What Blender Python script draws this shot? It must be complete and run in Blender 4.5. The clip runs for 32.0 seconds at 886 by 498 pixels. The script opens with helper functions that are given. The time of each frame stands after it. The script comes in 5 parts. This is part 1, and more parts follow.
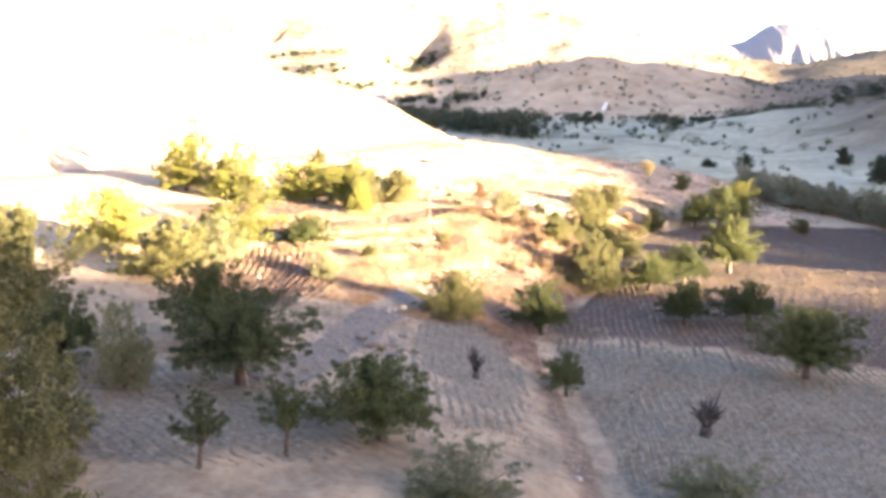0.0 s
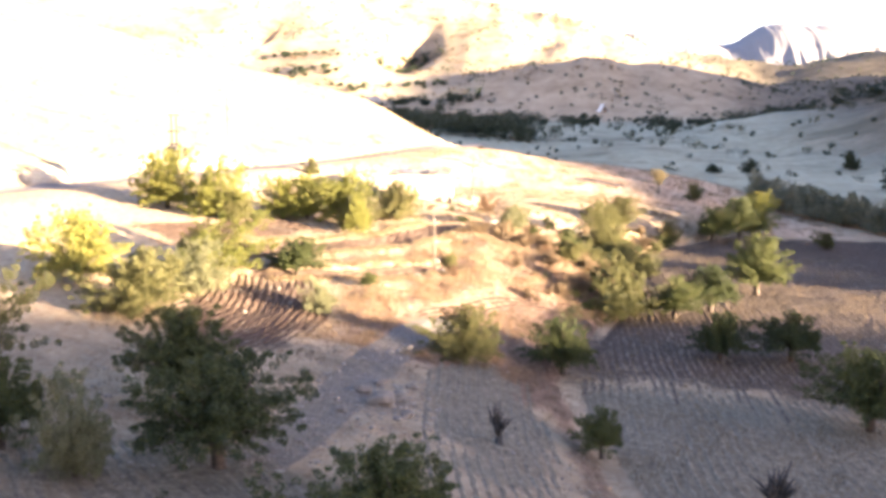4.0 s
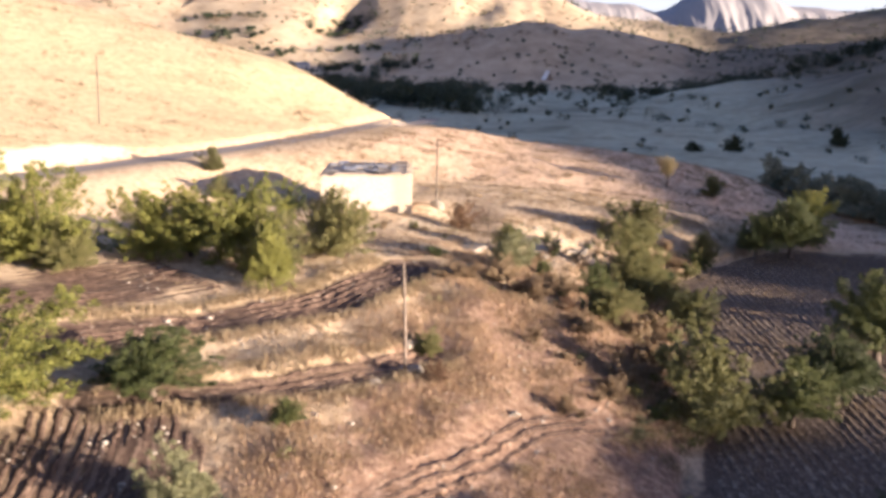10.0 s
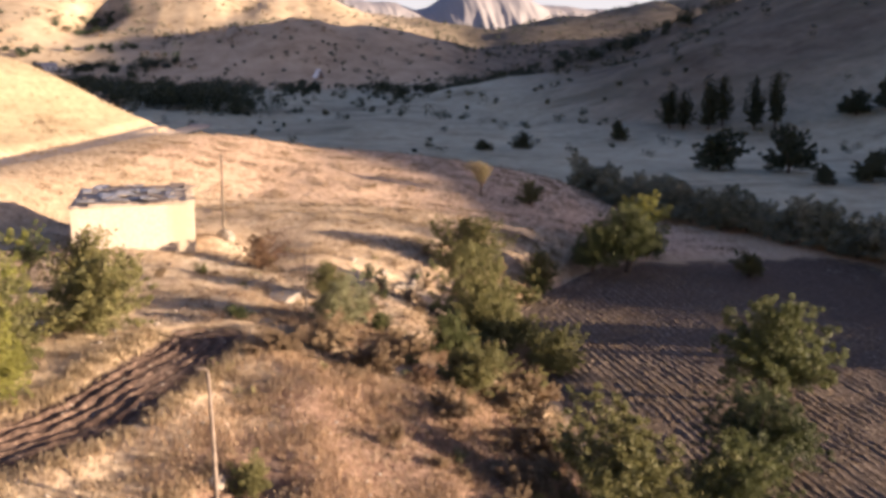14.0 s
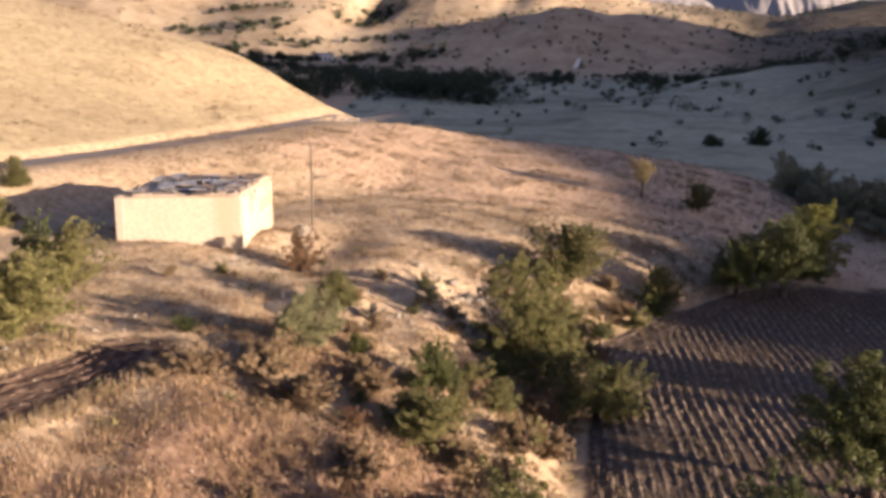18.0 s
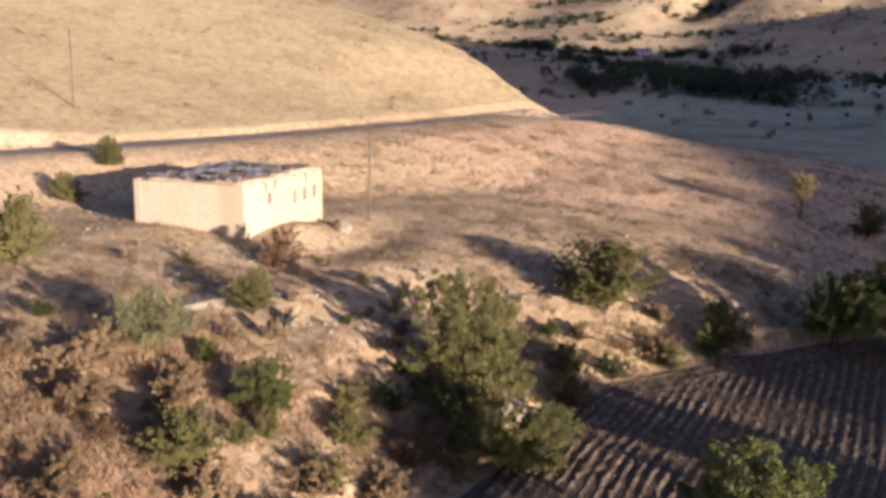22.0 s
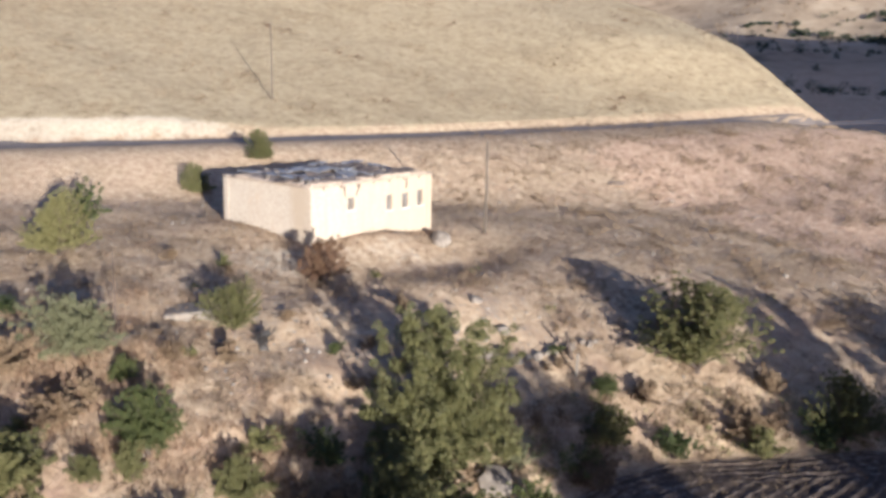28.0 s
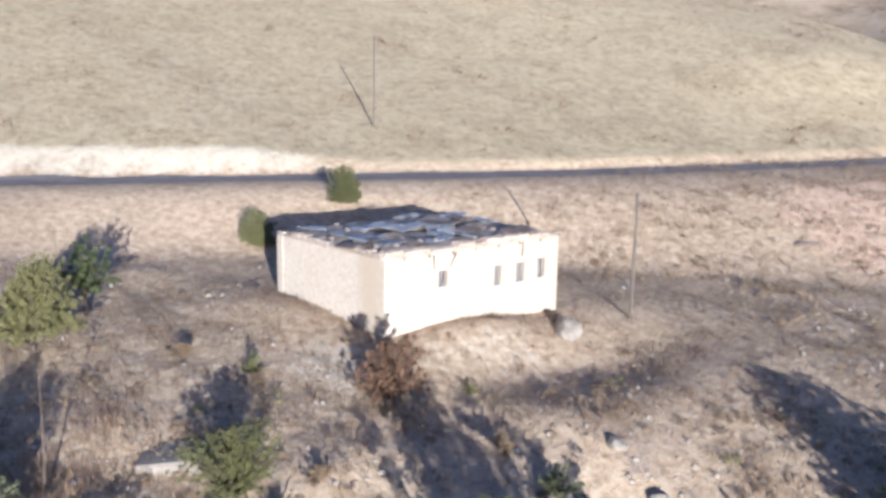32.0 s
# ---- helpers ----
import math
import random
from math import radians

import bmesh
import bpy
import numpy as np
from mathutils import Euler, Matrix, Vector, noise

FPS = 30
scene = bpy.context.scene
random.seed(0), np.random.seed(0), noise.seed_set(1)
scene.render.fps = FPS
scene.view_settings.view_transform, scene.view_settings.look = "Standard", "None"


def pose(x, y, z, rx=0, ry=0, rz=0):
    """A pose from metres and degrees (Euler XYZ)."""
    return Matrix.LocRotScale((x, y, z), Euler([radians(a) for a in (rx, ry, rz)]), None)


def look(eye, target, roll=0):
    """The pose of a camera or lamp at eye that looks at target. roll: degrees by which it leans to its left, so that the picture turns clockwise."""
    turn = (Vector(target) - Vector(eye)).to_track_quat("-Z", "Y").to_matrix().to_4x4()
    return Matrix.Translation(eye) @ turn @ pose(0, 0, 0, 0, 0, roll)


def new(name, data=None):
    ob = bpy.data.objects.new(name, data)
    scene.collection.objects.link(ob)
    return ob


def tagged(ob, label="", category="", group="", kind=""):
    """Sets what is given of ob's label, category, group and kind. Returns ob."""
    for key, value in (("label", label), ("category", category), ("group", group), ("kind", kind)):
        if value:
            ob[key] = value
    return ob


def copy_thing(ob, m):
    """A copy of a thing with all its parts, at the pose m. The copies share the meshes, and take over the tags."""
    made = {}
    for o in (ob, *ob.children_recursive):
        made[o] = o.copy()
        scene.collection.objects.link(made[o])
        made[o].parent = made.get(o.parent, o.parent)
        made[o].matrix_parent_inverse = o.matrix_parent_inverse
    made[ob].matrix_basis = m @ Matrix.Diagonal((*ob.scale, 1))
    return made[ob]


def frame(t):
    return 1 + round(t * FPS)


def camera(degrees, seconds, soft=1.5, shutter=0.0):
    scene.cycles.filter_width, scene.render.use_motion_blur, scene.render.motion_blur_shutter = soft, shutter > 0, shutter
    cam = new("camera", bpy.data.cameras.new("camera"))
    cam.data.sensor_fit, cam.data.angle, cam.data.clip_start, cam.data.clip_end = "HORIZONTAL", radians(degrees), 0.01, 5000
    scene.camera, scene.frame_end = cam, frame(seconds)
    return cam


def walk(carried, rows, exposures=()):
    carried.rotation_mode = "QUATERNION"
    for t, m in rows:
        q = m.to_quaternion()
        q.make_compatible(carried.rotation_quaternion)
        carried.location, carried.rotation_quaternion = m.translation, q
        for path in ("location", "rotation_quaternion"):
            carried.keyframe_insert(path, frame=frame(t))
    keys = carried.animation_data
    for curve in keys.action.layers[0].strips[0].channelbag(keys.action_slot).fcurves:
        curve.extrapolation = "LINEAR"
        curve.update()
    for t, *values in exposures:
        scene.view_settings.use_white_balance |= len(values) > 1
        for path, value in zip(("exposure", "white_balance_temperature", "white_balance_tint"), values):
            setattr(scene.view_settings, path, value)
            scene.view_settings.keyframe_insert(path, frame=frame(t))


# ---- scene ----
cam = camera(49.6, 32.0, soft=3.6)
PATH = [
    (0, (5.874, -22.317, 21.15), (5.68, -20.35, 20.844), 0.5),
    (0.5, (5.586, -21.322, 21.289), (5.393, -19.355, 20.984), 0.5),
    (1, (5.294, -20.254, 21.5), (5.101, -18.287, 21.193), 0.6),
    (1.5, (5.043, -19.305, 21.706), (4.849, -17.338, 21.4), 0.6),
    (2, (4.785, -18.262, 21.815), (4.591, -16.295, 21.509), 0.6),
    (2.5, (4.558, -17.371, 21.851), (4.363, -15.404, 21.547), 0.5),
    (4.5, (3.555, -12.903, 21.842), (3.402, -10.932, 21.537), 0.5),
    (5, (3.109, -11.014, 21.843), (3.021, -9.039, 21.54), 0.5),
    (5.5, (2.81, -8.937, 21.835), (2.72, -6.962, 21.536), 0.4),
    (6, (2.543, -6.528, 21.861), (2.509, -4.551, 21.565), 0.4),
    (6.5, (2.155, -3.933, 21.884), (2.124, -1.955, 21.59), 0.5),
    (7, (1.712, -0.919, 21.919), (1.681, 1.06, 21.627), 0.5),
    (7.5, (1.34, 2.059, 21.882), (1.307, 4.037, 21.586), 0.6),
    (8, (0.912, 5.285, 21.911), (0.878, 7.262, 21.614), 0.6),
    (8.5, (0.468, 8.446, 21.923), (0.435, 10.423, 21.621), 0.6),
    (9, (-0.02, 11.942, 21.969), (-0.054, 13.905, 21.589), 0.7),
    (9.5, (-0.434, 15.086, 21.938), (-0.47, 17.05, 21.564), 0.7),
    (10, (-0.968, 18.146, 21.947), (-1.004, 20.111, 21.576), 0.8),
    (10.5, (-1.295, 20.671, 21.962), (-1.268, 22.636, 21.592), 0.7),
    (11, (-1.888, 23.34, 21.925), (-1.817, 25.304, 21.557), 0.7),
    (11.5, (-2.088, 25.411, 21.991), (-1.855, 27.363, 21.62), 0.6),
    (12, (-2.656, 27.617, 21.879), (-2.224, 29.534, 21.509), 0.4),
    (12.5, (-2.865, 29.31, 21.897), (-2.435, 31.228, 21.527), 0.4),
    (13, (-3.08, 30.866, 21.897), (-2.65, 32.784, 21.527), 0.4),
    (13.5, (-3.01, 32.108, 21.838), (-2.581, 34.026, 21.468), 0.3),
    (14, (-2.616, 33.115, 21.773), (-2.189, 35.033, 21.402), 0.1),
    (14.5, (-2.002, 34.046, 21.733), (-1.619, 35.974, 21.36), 0.1),
    (15, (-0.88, 35.024, 21.63), (-0.603, 36.969, 21.255), 0.2),
    (15.5, (0.495, 35.636, 21.626), (0.686, 37.591, 21.249), 0.2),
    (17.5, (8.535, 38.878, 21.386), (8.483, 40.839, 20.999), -0.0),
    (18, (10.9, 39.982, 21.35), (10.758, 41.938, 20.96), -0.0),
    (18.5, (13.173, 40.974, 21.287), (12.947, 42.922, 20.894), -0.0),
    (19, (15.473, 41.995, 21.243), (15.16, 43.931, 20.848), 0.1),
    (19.5, (17.708, 43.037, 21.204), (17.312, 44.957, 20.808), 0.2),
    (20, (20.001, 44.301, 21.157), (19.52, 46.201, 20.759), 0.2),
    (20.5, (22.174, 45.594, 21.124), (21.611, 47.471, 20.725), 0.3),
    (21, (24.394, 46.845, 21.117), (23.747, 48.694, 20.717), 0.4),
    (21.5, (26.31, 48.105, 21.158), (25.585, 49.924, 20.756), 0.6),
    (22, (28.172, 49.435, 21.178), (27.365, 51.22, 20.774), 0.8),
    (22.5, (29.759, 50.666, 21.194), (28.874, 52.413, 20.787), 0.9),
    (23, (31.166, 52.039, 21.135), (30.193, 53.738, 20.727), 1.0),
    (23.5, (32.458, 53.166, 21.153), (31.401, 54.814, 20.743), 1.1),
    (24, (33.672, 54.429, 21.214), (32.543, 56.027, 20.801), 1.2),
    (24.5, (34.61, 55.589, 21.292), (33.48, 57.186, 20.876), 1.2),
    (25, (35.208, 56.745, 21.295), (34.06, 58.329, 20.878), 1.2),
    (25.5, (35.559, 57.907, 21.2), (34.275, 59.383, 20.785), 1.2),
    (27.5, (37.316, 62.587, 21.318), (35.917, 63.952, 20.895), 1.1),
    (28, (36.706, 63.958, 21.384), (35.308, 65.323, 20.959), 1.0),
    (28.5, (35.841, 65.343, 21.352), (34.438, 66.705, 20.93), 1.0),
    (29, (34.585, 67.019, 21.339), (33.121, 68.315, 20.918), 1.1),
    (29.5, (33.147, 68.554, 21.361), (31.683, 69.85, 20.942), 1.1),
    (30, (31.38, 70.175, 21.235), (29.867, 71.417, 20.823), 1.1),
    (30.5, (29.865, 71.682, 21.188), (28.289, 72.843, 20.78), 1.2),
    (31, (28.161, 73.094, 21.119), (26.582, 74.253, 20.716), 1.1),
    (31.5, (26.718, 74.243, 21.145), (25.137, 75.4, 20.747), 1.1),
    (32, (25.459, 75.118, 21.025), (23.875, 76.275, 20.637), 1.1),
]
EXPOSURES = [(0.0, 4.27, 6900, 12), (2.5, 4.0, 6800, 12), (5.0, 3.6, 6450, 13), (7.0, 2.9, 6100, 13), (9.0, 2.5, 5850, 15), (11.0, 2.45, 5950, 17), (13.0, 2.35, 6300, 19), (15.5, 2.05, 6600, 20), (19.0, 1.88, 6200, 19), (22.0, 1.66, 5950, 18), (25.0, 1.27, 5750, 15), (28.0, 1.5, 4920, 10), (32.0, 1.64, 4500, 9)]
walk(cam, [(t, look(eye, target, roll)) for t, eye, target, roll in PATH], EXPOSURES)

# ---- light ----
SUN_ELEV = 6.5
world = bpy.data.worlds.new("sky")
scene.world = world
world.use_nodes = True
wn = world.node_tree.nodes
sky = wn.new("ShaderNodeTexSky")
sky.sky_type, sky.sun_disc = "NISHITA", False
sky.sun_elevation, sky.sun_rotation = radians(SUN_ELEV), math.atan2(0.93, -0.37)
sky.air_density, sky.dust_density, sky.ozone_density = 1.0, 1.6, 1.6
wn["Background"].inputs["Strength"].default_value = 0.068
tint = wn.new("ShaderNodeMix")
tint.data_type, tint.blend_type = "RGBA", "MULTIPLY"
tint.inputs[0].default_value = 1.0
tint.inputs[7].default_value = (0.985, 0.91, 1.15, 1)
world.node_tree.links.new(sky.outputs["Color"], tint.inputs[6])
# pale dusty haze low over the horizon, all round
aim = wn.new("ShaderNodeTexCoord")
height = wn.new("ShaderNodeSeparateXYZ")
low_air = wn.new("ShaderNodeMapRange")
low_air.interpolation_type = "SMOOTHSTEP"
low_air.inputs[1].default_value, low_air.inputs[2].default_value = 0.30, -0.02
haze = wn.new("ShaderNodeMix")
haze.data_type = "RGBA"
haze.inputs[7].default_value = (2.9, 2.9, 2.9, 1)
world.node_tree.links.new(aim.outputs["Generated"], height.inputs[0])
world.node_tree.links.new(height.outputs["Z"], low_air.inputs[0])
world.node_tree.links.new(low_air.outputs[0], haze.inputs[0])
world.node_tree.links.new(tint.outputs[2], haze.inputs[6])
world.node_tree.links.new(haze.outputs[2], wn["Background"].inputs["Color"])
sun_data = bpy.data.lights.new("sun", "SUN")
sun_data.energy, sun_data.angle, sun_data.color = 5.0, radians(0.5), (1.0, 0.81, 0.58)
sun = new("sun", sun_data)
sun.matrix_world = look((300, -200, 100), (300 - 93, -200 + 37, 100 - math.tan(radians(SUN_ELEV)) * 100.1))


# ---- terrain ----
def sstep(a, b, v):
    u = np.clip((v - a) / (b - a), 0.0, 1.0)
    return u * u * (3 - 2 * u)


def bump(x, y, cx, cy, rx, ry, turn=0.0):
    c, s = math.cos(radians(turn)), math.sin(radians(turn))
    u, v = (x - cx) * c + (y - cy) * s, -(x - cx) * s + (y - cy) * c
    return np.exp(-(u / rx) ** 2 - (v / ry) ** 2)


def wave(x, y, size, seed):
    """Smooth unevenness between about -1 and 1, made of a few turned sines."""
    r = np.random.RandomState(seed)
    out = 0 * x
    for k in range(7):
        a, f, p = r.uniform(0, math.tau), r.uniform(0.6, 1.7) / size, r.uniform(0, math.tau)
        out = out + np.sin((x * math.cos(a) + y * math.sin(a)) * f * math.tau + p + 0.8 * np.sin((x * math.sin(a) - y * math.cos(a)) * f * 3.1 + p))
    return out / 3.5


def ridge(x, y, line, wide, power):
    best = 0 * x
    for (ax, ay, ah), (bx, by, bh) in zip(line, line[1:]):
        t = np.clip(((x - ax) * (bx - ax) + (y - ay) * (by - ay)) / ((bx - ax) ** 2 + (by - ay) ** 2), 0, 1)
        d = np.hypot(x - ax - t * (bx - ax), y - ay - t * (by - ay)) / wide
        best = np.maximum(best, (ah + (bh - ah) * t) * np.clip(1 - np.sqrt(d * d + 0.004) + 0.06, 0, 1) ** power)
    return best


def bank_foot(y):
    """x of the foot of the bank along the lower field."""
    return np.interp(y, [-60, 20, 32, 45, 58, 72, 85, 97, 104, 110, 118, 130, 150, 200], [14, 9, 7.6, 6, 9, 12.5, 14, 15.5, 21, 28, 34, 41, 46, 48])


def road_x(y):
    return np.interp(y, [-100, 40, 75, 92, 107, 122, 143, 160, 172, 180, 190, 205, 240], [-95, -53, -41, -34.5, -28.5, -22.8, -16.3, -11.8, -8.5, -6.8, -6.5, -12, -40])


def road_z(y):
    return np.interp(y, [-100, 40, 92, 122, 143, 168, 185, 205, 240], [13.5, 13.6, 13.3, 13.4, 13.7, 14.2, 14.2, 13.4, 11])


def crest_y(x):
    """The skyline of the near hill, beyond which it falls away."""
    return 171 + (-12 - x) * 0.62


def ground(x, y):
    x, y = np.asarray(x, float), np.asarray(y, float)
    # lower field and the terraced slope above it
    field = 4.1 - 0.5 * sstep(8, 36, x) * sstep(110, 60, y) + 0.7 * sstep(98, 112, y) + 0.6 * sstep(40, 10, y)
    d = np.maximum(bank_foot(y) - x, 0.0)
    rise = np.interp(y, [-60, 10, 30, 45, 58, 75, 97, 112, 125, 137, 160, 200], [4.5, 4.5, 4.2, 5.4, 7.0, 7.0, 6.8, 5.2, 5.6, 7.3, 8.0, 6.0])
    long = np.interp(y, [-60, 30, 45, 58, 75, 97, 112, 125, 137, 160], [9, 9, 12.5, 12, 8.0, 10, 12, 20, 20, 18])
    low = field + rise * (1 - np.exp(-d / long))
    low = low + 0.09 * np.maximum(-14 - x, 0) * sstep(95, 60, y)
    # road shelf, cut bank and the near hill
    e = road_x(y) - x
    zr = road_z(y)
    up = sstep(np.interp(y, [60, 104, 126], [-14.0, -14.0, -23.0]), -3.2, e)
    low = low * (1 - up) + np.maximum(zr, low * 0 + zr) * up
    hill = zr + (0.5 + 0.8 * sstep(112, 100, y) + 0.2 * sstep(145, 166, y)) * sstep(2.2, 3.6, e) + 0.235 * np.maximum(e - 3, 0) + 0.0006 * np.maximum(e - 30, 0) ** 2 * sstep(300, 120, e)
    hill = hill + 3.0 * sstep(2.5, 24, e) * (1 - 0.2 * sstep(24, 60, e)) * sstep(135, 165, y)
    over = y - crest_y(x)
    hill = hill - 0.42 * np.maximum(over, 0) - 1.2 * sstep(-6, 2, over)
    near = np.where(e > 0, hill, low)
    # the mound falls to the valley floor on its far side
    floor = 5.0 + 0.028 * np.clip(y - 240, 0, 420) + 0.9 * wave(x, y, 90, 5)
    floor = floor + 0.05 * np.maximum(-x, 0) * sstep(250, 420, y)
    t = sstep(150, 215, y + 0.25 * np.maximum(x - 10, 0))
    near = np.where(e > 0, np.maximum(near, floor * t + (1 - t) * near), near * (1 - t) + floor * t)
    t2 = sstep(46, 75, x) * sstep(-30, 60, y)
    near = near * (1 - t2) + np.minimum(near, floor) * t2
    z = np.where((over > 0) & (e > 0), np.maximum(hill, floor), near)
    # level pad of the building and the hollow below it
    z = z + 0.28 * bump(x, y, -9, 97, 6.5, 8) - 0.75 * bump(x, y, -0.6, 102.3, 2.6, 5.0) - 0.4 * bump(x, y, 0.5, 94.5, 3.0, 3.0)
    # far slopes, each a ridge along a line of crest heights
    far = ridge(x, y, [(-1500, 800, 230), (-900, 930, 205), (-300, 1030, 165), (-50, 1000, 112)], 400, 1.15)
    far = np.maximum(far, ridge(x, y, [(-50, 1000, 112), (88, 990, 78), (150, 980, 50), (230, 960, 4)], 160, 1.0))
    far = np.maximum(far, ridge(x, y, [(-420, 700, 44), (-250, 690, 30), (-150, 720, 24)], 110, 1.3))
    far = far - 15 * bump(x, y, -92, 752, 13, 62, -6) - 9 * bump(x, y, -210, 780, 12, 80, 12) - 9 * bump(x, y, 10, 800, 14, 80, -14)
    far = np.maximum(far, ridge(x, y, [(-30, 700, 16), (46, 655, 40), (80, 650, 34), (110, 640, 22), (150, 625, 2)], 120, 0.95))
    far = np.maximum(far, ridge(x, y, [(165, 1010, 26), (320, 1000, 50), (450, 1000, 76), (700, 950, 124), (1200, 850, 150)], 430, 1.1))
    far = np.maximum(far, ridge(x, y, [(240, 700, 16), (420, 680, 52), (560, 600, 90)], 170, 1.0))
    far = np.maximum(far, ridge(x, y, [(196, 600, 2), (262, 502, 40), (280, 470, 54), (350, 330, 98)], 128, 0.9))
    far = np.maximum(far, ridge(x, y, [(118, 425, 1), (163, 370, 17), (196, 330, 33), (240, 290, 50), (330, 280, 84)], 95, 0.9))
    # next three crests lie out of view, heights set to shade field and valley
    far = np.maximum(far, ridge(x, y, [(350, 330, 92), (420, 220, 97), (420, 60, 69), (420, 20, 50.0), (420, -16, 41.8), (420, -46, 40.5), (420, -62, 41), (420, -84, 43.2)], 230, 1.0))
    far = np.maximum(far, ridge(x, y, [(420, -84, 43.2), (420, -90, 46.0), (420, -97, 49.8), (420, -104, 53.7), (420, -110, 54.1), (420, -116, 53.6), (420, -121, 53.7), (420, -126, 55.2), (420, -130, 56.9), (420, -138, 60.6), (420, -146, 63.5), (420, -160, 66), (430, -200, 76), (430, -500, 96), (500, -1000, 114)], 85, 1.0))
    far = np.maximum(far, ridge(x, y, [(760, 290, 115), (600, 410, 120), (560, 490, 96)], 260, 1.1))
    far = np.maximum(far, ridge(x, y, [(-300, -700, 60), (300, -800, 90), (-1400, -200, 120)], 420, 1.2))
    folds = np.abs(wave(x, y, 95, 16)) + 0.5 * np.abs(wave(x, y, 41, 17))
    z = z + far - 3.4 * sstep(8, 60, far) * sstep(430, 620, np.hypot(x, y)) * folds
    rough = sstep(120, 260, np.hypot(x, y - 60))
    z = z + rough * (1.6 * wave(x, y, 130, 11) + 0.7 * wave(x, y, 37, 12) + 0.22 * wave(x, y, 13, 14)) * sstep(0, 25, np.abs(e)) + 5 * sstep(450, 800, np.hypot(x, y)) * wave(x, y, 210, 13)
    return z

# ---- materials ----
def material(name, rough=0.9, spec=0.2):
    m = bpy.data.materials.new(name)
    m.use_nodes = True
    b = m.node_tree.nodes["Principled BSDF"]
    b.inputs["Roughness"].default_value = rough
    b.inputs["Specular IOR Level"].default_value = spec
    return m, m.node_tree.nodes, m.node_tree.links, b


def tex_noise(n, l, vec, scale, detail=4.0, rough=0.6):
    t = n.new("ShaderNodeTexNoise")
    t.inputs["Scale"].default_value, t.inputs["Detail"].default_value, t.inputs["Roughness"].default_value = scale, detail, rough
    l.new(vec, t.inputs["Vector"])
    return t.outputs["Fac"]


def ramp(n, l, fac, stops):
    r = n.new("ShaderNodeValToRGB")
    e = r.color_ramp.elements
    e[0].position, e[0].color = stops[0][0], (*stops[0][1], 1)
    e[1].position, e[1].color = stops[-1][0], (*stops[-1][1], 1)
    for p, c in stops[1:-1]:
        e.new(p).color = (*c, 1)
    l.new(fac, r.inputs["Fac"])
    return r.outputs["Color"]


def mixed(n, l, fac, a, b, how="MIX"):
    m = n.new("ShaderNodeMix")
    m.data_type, m.blend_type = "RGBA", how
    for value, slot in ((fac, m.inputs[0]), (a, m.inputs[6]), (b, m.inputs[7])):
        if isinstance(value, (float, int)):
            slot.default_value = value
        elif isinstance(value, tuple):
            slot.default_value = (*value, 1)
        else:
            l.new(value, slot)
    return m.outputs[2]


def calc(n, l, op, a, b=0.0):
    m = n.new("ShaderNodeMath")
    m.operation = op
    for value, slot in ((a, m.inputs[0]), (b, m.inputs[1])):
        if isinstance(value, (float, int)):
            slot.default_value = value
        else:
            l.new(value, slot)
    return m.outputs[0]


def relief(n, l, b, height, strength, distance):
    k = n.new("ShaderNodeBump")
    k.inputs["Strength"].default_value, k.inputs["Distance"].default_value = strength, distance
    l.new(height, k.inputs["Height"])
    l.new(k.outputs["Normal"], b.inputs["Normal"])


def simple(name, dark, light, scale, rough=0.85, spec=0.2, bumpy=0.4, depth=0.02, coords="Object"):
    """A plain worn surface: two tones by coarse and fine noise, with fine relief."""
    m, n, l, b = material(name, rough, spec)
    co = n.new("ShaderNodeTexCoord").outputs[coords]
    a, f = tex_noise(n, l, co, scale, 5), tex_noise(n, l, co, scale * 7, 4)
    mix = calc(n, l, "ADD", calc(n, l, "MULTIPLY", a, 0.65), calc(n, l, "MULTIPLY", f, 0.35))
    l.new(ramp(n, l, mix, [(0.34, dark), (0.66, light)]), b.inputs["Base Color"])
    relief(n, l, b, f, bumpy, depth)
    return m


